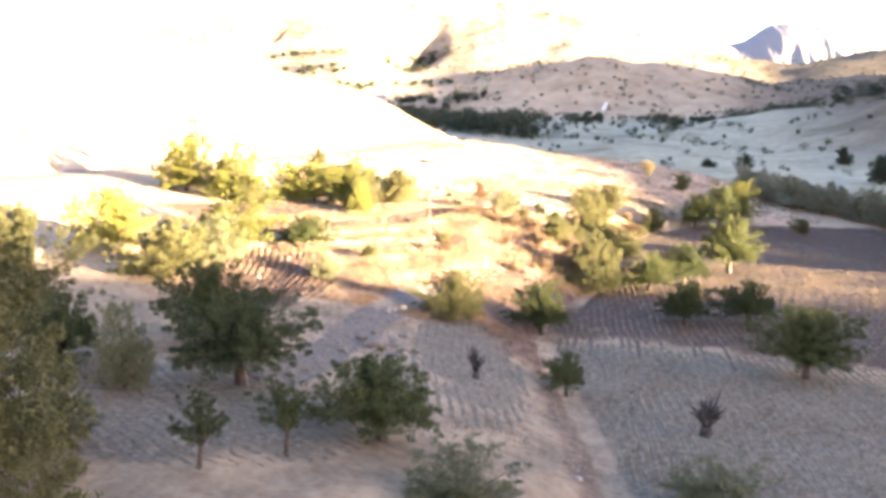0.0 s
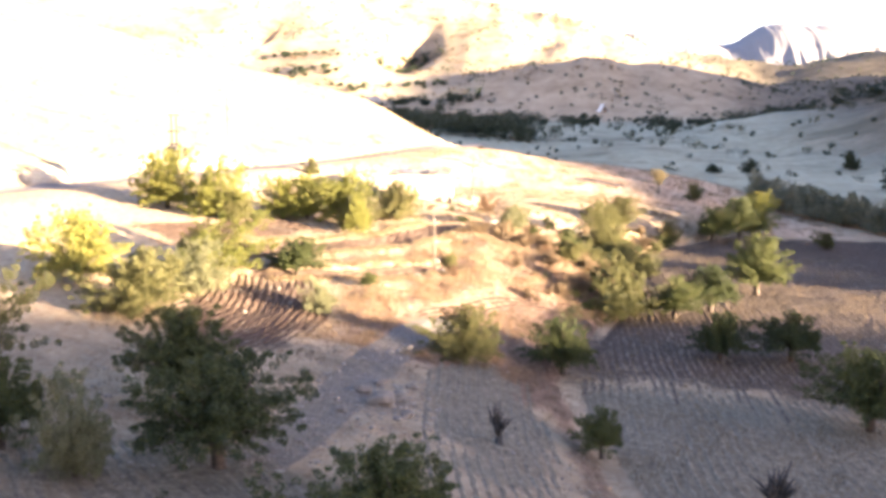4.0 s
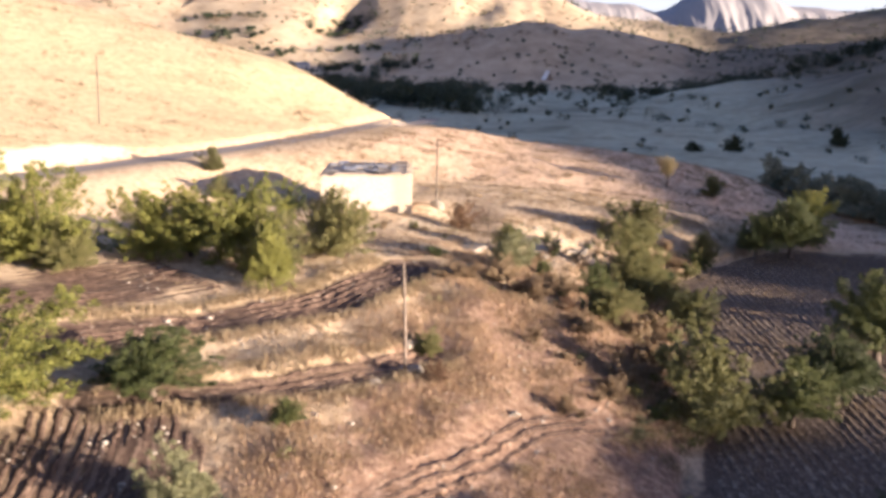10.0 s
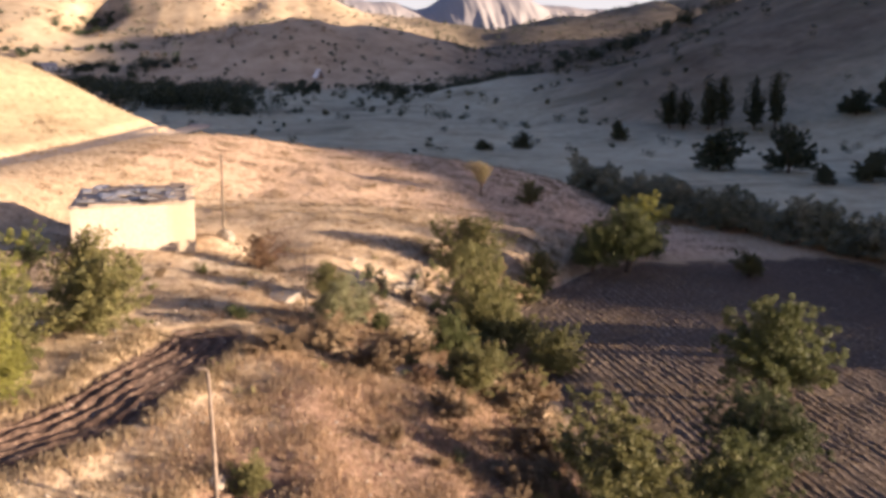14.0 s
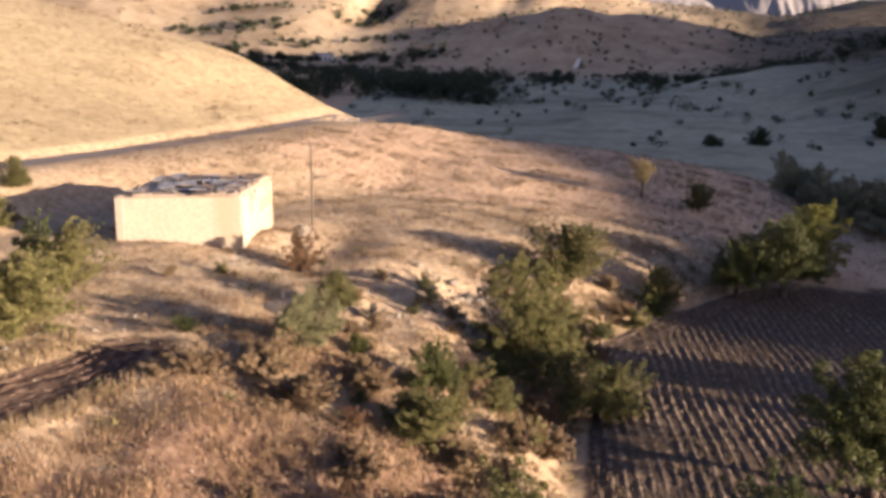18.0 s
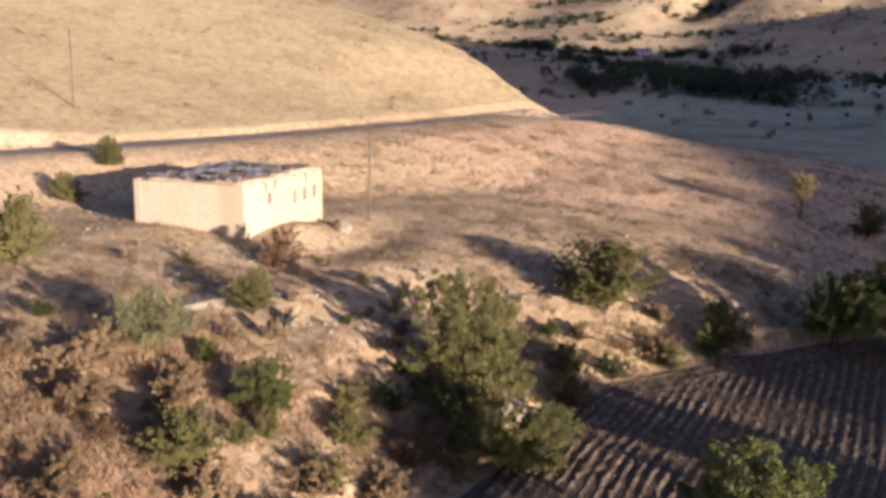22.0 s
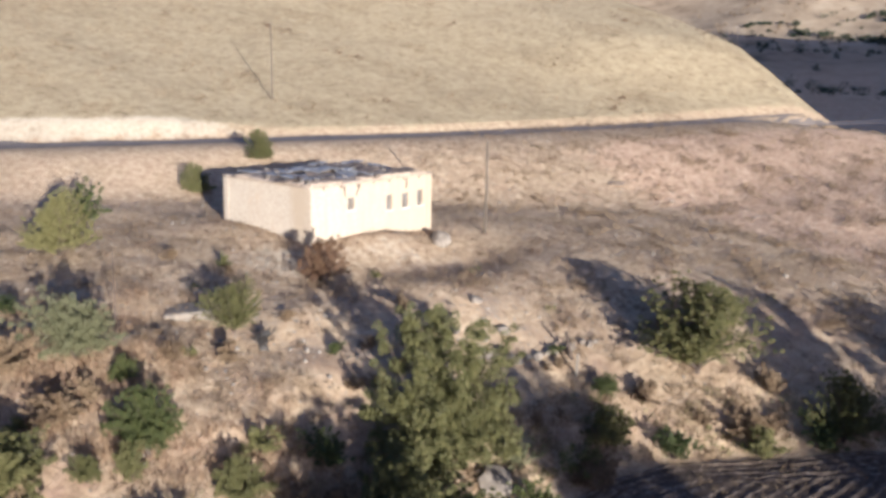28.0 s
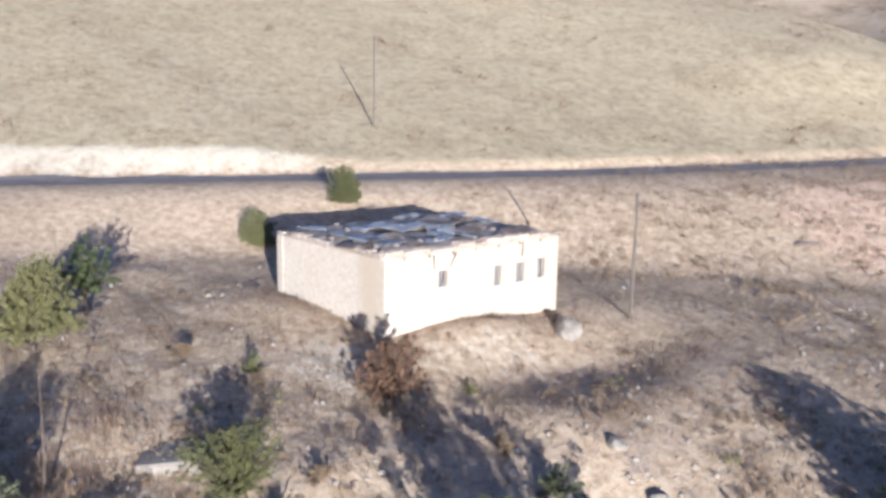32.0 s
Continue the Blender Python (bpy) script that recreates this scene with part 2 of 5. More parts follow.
def ground_material():
    m, n, l, b = material("dry_ground", 0.95, 0.1)
    pos = n.new("ShaderNodeNewGeometry").outputs["Position"]
    big, mid = tex_noise(n, l, pos, 0.035, 5), tex_noise(n, l, pos, 0.32, 6, 0.65)
    fine, grit = tex_noise(n, l, pos, 2.3, 6, 0.7), tex_noise(n, l, pos, 11.0, 4, 0.7)

    def mask(name):
        a = n.new("ShaderNodeAttribute")
        a.attribute_name = name
        return a.outputs["Fac"]

    def edged(name, soft=0.18):
        """The mask with an uneven border."""
        uneven = calc(n, l, "ADD", calc(n, l, "SUBTRACT", fine, 0.5), calc(n, l, "MULTIPLY", calc(n, l, "SUBTRACT", mid, 0.5), 1.7))
        s = calc(n, l, "ADD", mask(name), calc(n, l, "MULTIPLY", uneven, 0.75))
        k = n.new("ShaderNodeMapRange")
        k.interpolation_type = "SMOOTHSTEP"
        k.inputs[1].default_value, k.inputs[2].default_value = 0.5 - soft, 0.5 + soft
        l.new(s, k.inputs[0])
        return k.outputs[0]

    straw = ramp(n, l, fine, [(0.28, (0.25, 0.176, 0.106)), (0.5, (0.44, 0.328, 0.208)), (0.72, (0.60, 0.475, 0.32))])
    warm = ramp(n, l, fine, [(0.28, (0.275, 0.18, 0.115)), (0.5, (0.47, 0.345, 0.225)), (0.74, (0.62, 0.49, 0.34))])
    k = calc(n, l, "ADD", calc(n, l, "MULTIPLY", mid, 0.6), calc(n, l, "MULTIPLY", big, 0.4))
    patchy = n.new("ShaderNodeMapRange")
    patchy.inputs[1].default_value, patchy.inputs[2].default_value = 0.42, 0.58
    l.new(k, patchy.inputs[0])
    col = mixed(n, l, patchy.outputs[0], straw, warm)
    col = mixed(n, l, edged("hill", 0.3), col, ramp(n, l, k, [(0.3, (0.25, 0.186, 0.106)), (0.48, (0.385, 0.305, 0.176)), (0.52, (0.42, 0.335, 0.197)), (0.7, (0.51, 0.415, 0.255))]))
    col = mixed(n, l, calc(n, l, "MULTIPLY", edged("hill", 0.3), 0.6), col, ramp(n, l, tex_noise(n, l, pos, 1.1, 6, 0.78), [(0.34, (0.16, 0.116, 0.066)), (0.46, (0.385, 0.302, 0.183)), (0.6, (0.50, 0.404, 0.255))]))
    # tilled rows: dark furrows with broken pale clods and straw on the crests
    wob = tex_noise(n, l, pos, 0.55, 4, 0.6)
    crest = calc(n, l, "SINE", calc(n, l, "MULTIPLY", calc(n, l, "ADD", mask("row"), calc(n, l, "MULTIPLY", wob, 0.45)), math.tau))
    lump = tex_noise(n, l, pos, 3.4, 4, 0.75)
    comb = n.new("ShaderNodeMapRange")
    comb.interpolation_type = "SMOOTHSTEP"
    comb.inputs[1].default_value, comb.inputs[2].default_value = 0.92, 1.5
    l.new(calc(n, l, "ADD", calc(n, l, "MULTIPLY", crest, calc(n, l, "ADD", 0.33, calc(n, l, "MULTIPLY", mask("stubble"), 0.45))), calc(n, l, "MULTIPLY", lump, 1.9)), comb.inputs[0])
    soil = ramp(n, l, fine, [(0.25, (0.052, 0.038, 0.030)), (0.5, (0.088, 0.065, 0.050)), (0.75, (0.14, 0.105, 0.08))])
    clod = ramp(n, l, lump, [(0.38, (0.075, 0.055, 0.044)), (0.56, (0.14, 0.105, 0.082)), (0.72, (0.26, 0.205, 0.155))])
    col = mixed(n, l, edged("soil"), col, mixed(n, l, comb.outputs[0], soil, clod))
    tilled = mixed(n, l, comb.outputs[0], ramp(n, l, fine, [(0.3, (0.05, 0.032, 0.024)), (0.7, (0.105, 0.069, 0.051))]), ramp(n, l, fine, [(0.3, (0.105, 0.069, 0.05)), (0.7, (0.20, 0.14, 0.102))]))
    col = mixed(n, l, edged("stubble", 0.25), col, tilled)
    col = mixed(n, l, edged("red"), col, ramp(n, l, fine, [(0.3, (0.115, 0.066, 0.044)), (0.5, (0.225, 0.142, 0.097)), (0.7, (0.37, 0.258, 0.185))]))
    col = mixed(n, l, edged("stony"), col, ramp(n, l, grit, [(0.36, (0.10, 0.086, 0.076)), (0.55, (0.21, 0.182, 0.158)), (0.70, (0.40, 0.355, 0.31))]))
    col = mixed(n, l, edged("pale", 0.3), col, ramp(n, l, fine, [(0.3, (0.42, 0.34, 0.24)), (0.7, (0.60, 0.51, 0.38))]))
    col = mixed(n, l, edged("green", 0.3), col, ramp(n, l, fine, [(0.3, (0.07, 0.085, 0.035)), (0.7, (0.22, 0.21, 0.10))]))
    # pale dry valley grass, lightened further to stand for distance haze
    col = mixed(n, l, edged("valley", 0.35), col, ramp(n, l, k, [(0.3, (0.19, 0.192, 0.135)), (0.45, (0.305, 0.306, 0.22)), (0.55, (0.36, 0.358, 0.26)), (0.7, (0.46, 0.45, 0.33))]))
    thin = ramp(n, l, fine, [(0.28, (0.095, 0.078, 0.055)), (0.5, (0.18, 0.15, 0.106)), (0.72, (0.32, 0.27, 0.195))])
    col = mixed(n, l, edged("sage", 0.35), col, mixed(n, l, calc(n, l, "MULTIPLY", comb.outputs[0], 0.2), thin, (0.38, 0.325, 0.24)))
    col = mixed(n, l, edged("mound", 0.3), col, ramp(n, l, fine, [(0.3, (0.32, 0.205, 0.13)), (0.5, (0.53, 0.37, 0.245)), (0.7, (0.66, 0.50, 0.355))]))
    # far slopes: bare earth, grass and low scrub in patches
    wide = tex_noise(n, l, pos, 0.011, 6, 0.7)
    scrubby = tex_noise(n, l, pos, 0.07, 5, 0.75)
    slope = ramp(n, l, calc(n, l, "ADD", calc(n, l, "MULTIPLY", wide, 0.55), calc(n, l, "MULTIPLY", scrubby, 0.45)), [(0.36, (0.14, 0.105, 0.066)), (0.44, (0.30, 0.225, 0.145)), (0.54, (0.40, 0.31, 0.205)), (0.66, (0.50, 0.40, 0.275))])
    col = mixed(n, l, mask("slope"), col, slope)
    # darker brown over the right-hand slopes, set by position
    col = mixed(n, l, calc(n, l, "MULTIPLY", mask("dark_slope"), 0.92), col, ramp(n, l, scrubby, [(0.35, (0.07, 0.056, 0.04)), (0.65, (0.17, 0.138, 0.098))]))
    # shade of the carved gullies, put into the colour as dark brown
    col = mixed(n, l, calc(n, l, "MULTIPLY", edged("gully_shade", 0.3), 0.85), col, (0.075, 0.06, 0.04))
    flat = n.new("ShaderNodeMapping")
    flat.inputs["Scale"].default_value = (0.35, 1.0, 1.0)
    l.new(pos, flat.inputs["Vector"])
    band = n.new("ShaderNodeMapRange")
    band.interpolation_type = "SMOOTHSTEP"
    band.inputs[1].default_value, band.inputs[2].default_value = 0.5, 0.62
    l.new(tex_noise(n, l, flat.outputs[0], 0.045, 6, 0.68), band.inputs[0])
    col = mixed(n, l, calc(n, l, "MULTIPLY", calc(n, l, "MULTIPLY", band.outputs[0], mask("valley")), 0.62), col, (0.11, 0.105, 0.07))
    # distance haze painted as pale blue-grey over the farthest ground
    col = mixed(n, l, mask("far_haze"), col, ramp(n, l, big, [(0.35, (0.20, 0.20, 0.22)), (0.65, (0.29, 0.285, 0.30))]))
    # scattered dark dry tufts
    spots = n.new("ShaderNodeTexVoronoi")
    spots.inputs["Scale"].default_value = 0.55
    l.new(pos, spots.inputs["Vector"])
    tuft = n.new("ShaderNodeMapRange")
    tuft.inputs[1].default_value, tuft.inputs[2].default_value = 0.30, 0.12
    l.new(calc(n, l, "ADD", spots.outputs["Distance"], calc(n, l, "MULTIPLY", fine, 0.18)), tuft.inputs[0])
    col = mixed(n, l, calc(n, l, "MULTIPLY", tuft.outputs[0], 0.38), col, (0.17, 0.11, 0.055))
    # worn and overgrown blotches some metres wide
    worn = tex_noise(n, l, pos, 0.11, 5, 0.72)
    blot = n.new("ShaderNodeMapRange")
    blot.interpolation_type = "SMOOTHSTEP"
    blot.inputs[1].default_value, blot.inputs[2].default_value = 0.5, 0.64
    l.new(worn, blot.inputs[0])
    col = mixed(n, l, calc(n, l, "MULTIPLY", blot.outputs[0], 0.2), col, (0.15, 0.105, 0.06))
    l.new(col, b.inputs["Base Color"])
    h = calc(n, l, "ADD", fine, calc(n, l, "MULTIPLY", grit, 0.45))
    h = calc(n, l, "ADD", h, calc(n, l, "MULTIPLY", mid, 0.6))
    rows = calc(n, l, "MULTIPLY", comb.outputs[0], calc(n, l, "MAXIMUM", mask("soil"), mask("stubble")))
    relief(n, l, b, calc(n, l, "ADD", h, calc(n, l, "MULTIPLY", rows, 0.3)), 1.0, 0.17)
    return m


def leaf_material(name, stops, through_light=0.35):
    m, n, l, b = material(name, 0.55, 0.25)
    g = n.new("ShaderNodeNewGeometry")
    o = n.new("ShaderNodeObjectInfo")
    v = calc(n, l, "ADD", calc(n, l, "MULTIPLY", g.outputs["Random Per Island"], 0.65), calc(n, l, "MULTIPLY", o.outputs["Random"], 0.35))
    col = ramp(n, l, v, stops)
    l.new(col, b.inputs["Base Color"])
    t = n.new("ShaderNodeBsdfTranslucent")
    l.new(col, t.inputs["Color"])
    s = n.new("ShaderNodeMixShader")
    s.inputs[0].default_value = through_light
    l.new(b.outputs[0], s.inputs[1])
    l.new(t.outputs[0], s.inputs[2])
    l.new(s.outputs[0], n["Material Output"].inputs["Surface"])
    return m


M_GROUND = ground_material()
M_LEAF = leaf_material("almond_leaves", [(0.0, (0.06, 0.067, 0.016)), (0.4, (0.145, 0.148, 0.034)), (0.75, (0.26, 0.245, 0.06)), (1.0, (0.42, 0.36, 0.105))], 0.32)
# dark green leaves, which also carry the shade on field trees
M_LEAF_DARK = leaf_material("dark_leaves", [(0.0, (0.022, 0.029, 0.01)), (0.5, (0.055, 0.066, 0.02)), (1.0, (0.15, 0.15, 0.046))], 0.18)
M_LEAF_OLIVE = leaf_material("olive_leaves", [(0.0, (0.05, 0.052, 0.018)), (0.5, (0.125, 0.12, 0.044)), (1.0, (0.29, 0.25, 0.10))], 0.28)
M_LEAF_GREY = leaf_material("grey_leaves", [(0.0, (0.075, 0.08, 0.038)), (0.5, (0.15, 0.15, 0.075)), (1.0, (0.26, 0.245, 0.135))])
M_LEAF_HEDGE = leaf_material("hedge_leaves", [(0.0, (0.09, 0.105, 0.068)), (0.5, (0.19, 0.20, 0.14)), (1.0, (0.33, 0.33, 0.245))])
M_LEAF_YELLOW = leaf_material("yellow_leaves", [(0.0, (0.13, 0.105, 0.05)), (0.5, (0.24, 0.19, 0.10)), (1.0, (0.38, 0.31, 0.18))])
M_LEAF_RED = leaf_material("red_leaves", [(0.0, (0.06, 0.034, 0.023)), (0.5, (0.14, 0.078, 0.045)), (1.0, (0.25, 0.16, 0.085))])
M_LEAF_FAR = leaf_material("far_leaves", [(0.0, (0.018, 0.026, 0.013)), (0.5, (0.038, 0.05, 0.026)), (1.0, (0.085, 0.09, 0.05))], 0.2)
M_BRUSH = leaf_material("dry_brush", [(0.0, (0.08, 0.051, 0.03)), (0.45, (0.19, 0.131, 0.077)), (1.0, (0.36, 0.268, 0.16))], 0.3)
M_STRAW = leaf_material("straw", [(0.0, (0.12, 0.08, 0.046)), (0.5, (0.225, 0.163, 0.095)), (1.0, (0.38, 0.292, 0.178))], 0.25)
M_GOLD = leaf_material("red_gold_grass", [(0.0, (0.16, 0.098, 0.056)), (0.5, (0.32, 0.215, 0.13)), (1.0, (0.50, 0.37, 0.24))], 0.35)
M_BARK = simple("bark", (0.045, 0.032, 0.024), (0.15, 0.115, 0.09), 6, bumpy=0.8, depth=0.04)
M_STONE = simple("pale_stone", (0.13, 0.108, 0.086), (0.28, 0.238, 0.19), 2.5, depth=0.03, coords="Generated")
M_RUBBLE = simple("broken_stone", (0.16, 0.135, 0.11), (0.36, 0.315, 0.26), 2.0, depth=0.03)
M_WOOD = simple("old_timber", (0.09, 0.065, 0.05), (0.26, 0.205, 0.16), 3)
M_MAST = simple("dark_mast", (0.035, 0.032, 0.03), (0.09, 0.082, 0.075), 3)
M_POLE = simple("weathered_pole", (0.16, 0.13, 0.11), (0.33, 0.28, 0.24), 3)
M_POST = simple("brown_post", (0.08, 0.064, 0.048), (0.145, 0.118, 0.09), 3)
M_METAL = simple("grey_paint", (0.25, 0.25, 0.25), (0.42, 0.42, 0.41), 4, 0.5, 0.4)
M_DARK = simple("painted_dark", (0.012, 0.011, 0.010), (0.03, 0.027, 0.024), 3)
M_ROAD = simple("worn_road", (0.17, 0.14, 0.118), (0.29, 0.24, 0.20), 0.6, 0.9, 0.2, 0.5, 0.02)
M_CONCRETE = simple("concrete", (0.36, 0.335, 0.30), (0.56, 0.53, 0.48), 1.2)


# ---- building blocks ----
def part(name, bm, mat, parent=None, label="", smooth=False):
    me = bpy.data.meshes.new(name)
    bm.to_mesh(me)
    bm.free()
    return link(name, me, mat, parent, label, smooth)


def link(name, me, mat, parent=None, label="", smooth=False):
    me.materials.append(mat)
    if smooth:
        me.polygons.foreach_set("use_smooth", np.ones(len(me.polygons), bool))
    ob = new(name, me)
    if parent is not None:
        ob.parent = parent
    if label:
        tagged(ob, label)
    return ob


def from_arrays(name, verts, faces):
    """A mesh from arrays; faces all have the same number of corners."""
    me = bpy.data.meshes.new(name)
    k = faces.shape[1]
    me.vertices.add(len(verts))
    me.vertices.foreach_set("co", np.asarray(verts, np.float32).ravel())
    me.loops.add(faces.size)
    me.loops.foreach_set("vertex_index", faces.astype(np.int32).ravel())
    me.polygons.add(len(faces))
    me.polygons.foreach_set("loop_start", np.arange(0, faces.size, k, dtype=np.int32))
    me.update(calc_edges=True)
    return me


def gz(x, y):
    return float(ground(x, y))


def box(bm, x0, y0, z0, x1, y1, z1, bevel=0.0, m=None):
    made = bmesh.ops.create_cube(bm, size=1.0)["verts"]
    for v in made:
        v.co = Vector((x0 + (v.co.x + 0.5) * (x1 - x0), y0 + (v.co.y + 0.5) * (y1 - y0), z0 + (v.co.z + 0.5) * (z1 - z0)))
        if m is not None:
            v.co = m @ v.co
    if bevel:
        bmesh.ops.bevel(bm, geom=list({e for v in made for e in v.link_edges}), offset=bevel, segments=1, affect="EDGES")


def tube(bm, a, b, r0, r1, sides=7, bow=0.0, steps=1):
    """A tapered limb from a to b."""
    a, b = Vector(a), Vector(b)
    way = (b - a).normalized()
    side = way.orthogonal().normalized()
    up = way.cross(side)
    rings = []
    for s in range(steps + 1):
        t = s / steps
        c = a.lerp(b, t) + side * bow * math.sin(math.pi * t)
        r = r0 + (r1 - r0) * t
        rings.append([bm.verts.new(c + (side * math.cos(q) + up * math.sin(q)) * r) for q in (k * math.tau / sides for k in range(sides))])
    for p, q in zip(rings, rings[1:]):
        for k in range(sides):
            bm.faces.new((p[k], p[(k + 1) % sides], q[(k + 1) % sides], q[k]))
    bm.faces.new(list(reversed(rings[0])))
    bm.faces.new(rings[-1])


def leaves(centres, sizes, per, leaf, seed, upright=0.0):
    """Slim pointed leaf blades strewn round the clump centres."""
    r = np.random.RandomState(seed)
    c = np.repeat(np.asarray(centres, float), per, 0)
    s = np.repeat(np.asarray(sizes, float), per)[:, None]
    off = r.normal(size=c.shape)
    off = off / np.linalg.norm(off, axis=1, keepdims=True) * r.uniform(0.25, 1.0, (len(c), 1)) ** 0.5
    p = c + off * s * (1, 1, 0.8)
    a = r.normal(size=c.shape) + off * 0.6
    a[:, 2] += upright
    a /= np.linalg.norm(a, axis=1, keepdims=True)
    b = np.cross(a, r.normal(size=c.shape))
    b /= np.linalg.norm(b, axis=1, keepdims=True)
    k = r.uniform(0.6, 1.25, (len(c), 1)) * leaf
    v = np.stack([p - a * k * 0.5 - b * k * 0.17, p - a * k * 0.4 + b * k * 0.17, p + a * k * 0.6], 1).reshape(-1, 3)
    return v, np.arange(len(v)).reshape(-1, 3)


# ---- ground ----
def steps_from(inner0, inner1, step, lo, hi, grow=1.12, most=60.0):
    mid = list(np.arange(inner0, inner1 + 1e-6, step))
    right, left, w = [], [], step
    x = mid[-1]
    while x < hi:
        w = min(w * grow, most)
        x += w
        right.append(x)
    x, w = mid[0], step
    while x > lo:
        w = min(w * grow, most)
        x -= w
        left.append(x)
    return np.array(left[::-1] + mid + right)


UPPER_STRIP = [(-19, 56), (-10.8, 63.1), (-7.5, 66.8), (-4.6, 73.2), (-3.9, 75.0)]
BANK_STRIP = [(-3.6, 48.6), (-1.6, 51.2), (0.2, 53.6), (2.5, 57.5), (5.5, 60.0)]
LOWER_STRIP = [(-15, 52.5), (-8.6, 55.6), (-5.3, 58.0), (-3.5, 60.4), (-1.9, 62.3)]


def terrace_lines(x, y):
    return 0.5 + 0.5 * np.sin((y + 0.16 * x + 1.1 * wave(x, y, 18, 36)) / 5.2 * math.tau)


def build_ground():
    xs = steps_from(-26, 44, 0.29, -1900, 2300, 1.09)
    xs = np.unique(np.concatenate([xs[(xs < 385) | (xs > 455)], [388, 396, 404, 411, 416, 420, 424, 429, 436, 444, 452]]))
    ys = steps_from(8, 118, 0.29, -900, 4500, 1.055)
    x, y = np.meshgrid(xs, ys)
    z = ground(x, y)
    d = bank_foot(y) - x
    e = road_x(y) - x
    close = sstep(-30, -16, x) * sstep(60, 40, x) * sstep(0, 12, y) * sstep(140, 118, y)
    onbank = sstep(0.5, 3, d) * sstep(20, 12, d) * sstep(40, 52, y) * sstep(102, 88, y)
    calm = 1 - 0.93 * sstep(88, 98, y) * sstep(24, 14, x)
    z = z + close * calm * (0.09 * wave(x, y, 5.5, 21) + 0.03 * wave(x, y, 1.9, 22)) * sstep(-6, 1.5, d) + onbank * (0.22 * wave(x, y, 7.5, 23) + 0.07 * np.abs(wave(x, y, 3.1, 24)))
    soil, stony, red, stub, dull = 0 * x, 0 * x, 0 * x, 0 * x, 0 * x
    # lower field, ploughed along the bank
    low = sstep(0.3, 1.6, -d) * sstep(-20, 8, y) * sstep(114, 106, y) * sstep(56, 48, x)
    soil = np.maximum(soil, low * sstep(34, 54, y + 0.35 * (x - 20)))
    stub = np.maximum(stub, 0.12 * low * sstep(70, 40, y))
    soil = np.maximum(soil, 0.85 * bump(x, y, 9, 51.5, 5, 7.5))
    row = x / 0.55
    z = z + 0.02 * low * wave(x, y, 6, 32) + 0.02 * low * wave(x, y, 1.6, 33)
    # small ploughed patches on the terraces
    for cx, cy, rx, ry, turn, ox, oy in ((-13.3, 44, 4.6, 9, -4, -38, 44.5), (1.9, 33.0, 3.0, 11.0, 8, 60, 41), (-20.5, 62, 3.4, 9, -38, -120, 130), (-8.0, 15, 8, 6, 10, -40, -20)):
        m = sstep(1.5, 0.5, 0.3 * wave(x, y, 6, 35) + (((x - cx) * math.cos(radians(turn)) + (y - cy) * math.sin(radians(turn))) / rx) ** 2 + ((-(x - cx) * math.sin(radians(turn)) + (y - cy) * math.cos(radians(turn))) / ry) ** 2)
        rows = np.hypot(x - ox, y - oy) / 0.55
        z = z + 0.03 * m * wave(x, y, 1.4, 34)
        row = np.where(m > 0, rows, row)
        if cx < -12:
            stub = np.maximum(stub, m * 0.8)
        else:
            dull = np.maximum(dull, m)

    def strip(points, wide, soft=0.5):
        best = np.full(x.shape, 1e9)
        for (ax, ay), (bx, by) in zip(points, points[1:]):
            t = np.clip(((x - ax) * (bx - ax) + (y - ay) * (by - ay)) / ((bx - ax) ** 2 + (by - ay) ** 2), 0, 1)
            best = np.minimum(best, np.hypot(x - ax - t * (bx - ax), y - ay - t * (by - ay)))
        return sstep(wide + soft, wide - soft, best), best

    # narrow tilled strip on the terrace edge, with a low bank below it
    m, far = strip(UPPER_STRIP, 1.7)
    stub = np.maximum(stub, m)
    row = np.where(m > 0, far / 0.7, row)
    z = z - 0.22 * m + 0.05 * m * wave(x, y, 1.2, 40)
    m, far = strip(LOWER_STRIP, 1.0)
    stub = np.maximum(stub, m)
    row = np.where(m > 0, far / 0.6, row)
    z = z - 0.3 * m + 0.05 * m * wave(x, y, 1.2, 41)
    # stony path and rubble
    m, _ = strip([(-6.6, 17), (-5.4, 27), (-4.5, 38), (-3.4, 45), (-1, 48.6)], 1.4, 0.5)
    stony = np.maximum(stony, m)
    m, far = strip(BANK_STRIP, 1.2, 0.6)
    soil = np.maximum(soil, m * 0.95)
    row = np.where(m > 0, far / 0.6, row)
    z = z - 0.15 * m
    for cx, cy, rx, ry in ((-2.8, 30.5, 2.2, 3.2), (6.5, 98, 3.5, 3.2), (5.5, 93, 3.2, 2.6), (3, 87, 3.5, 3)):
        stony = np.maximum(stony, (0.7 if cy < 50 else 0.42) * np.exp(-((x - cx) / rx) ** 2 - ((y - cy) / ry) ** 2))
    red = (1.0 - 0.68 * sstep(62, 80, y)) * sstep(-0.6, 1, d) * sstep(19, 10, d) * sstep(36, 44, y) * sstep(124, 110, y) + 0.42 * bump(x, y, 10, 136, 24, 17, 12) + 0.7 * bump(x, y, 2, 38, 4, 6)
    # cut ravine beside the big tree
    cut = bump(x, y, 10.2, 90, 2.2, 7.5, 18)
    z = z - 0.7 * cut
    mound = bump(x, y, 3.4, 96.5, 3.4, 2.0, 20)
    z = z + 0.55 * mound + 0.6 * bump(x, y, -4.0, 98.8, 1.6, 3.0) + 0.35 * bump(x, y, -9, 92.6, 3.5, 1.6)
    hill = sstep(1.5, 6, e) * sstep(12, -2, y - crest_y(x))
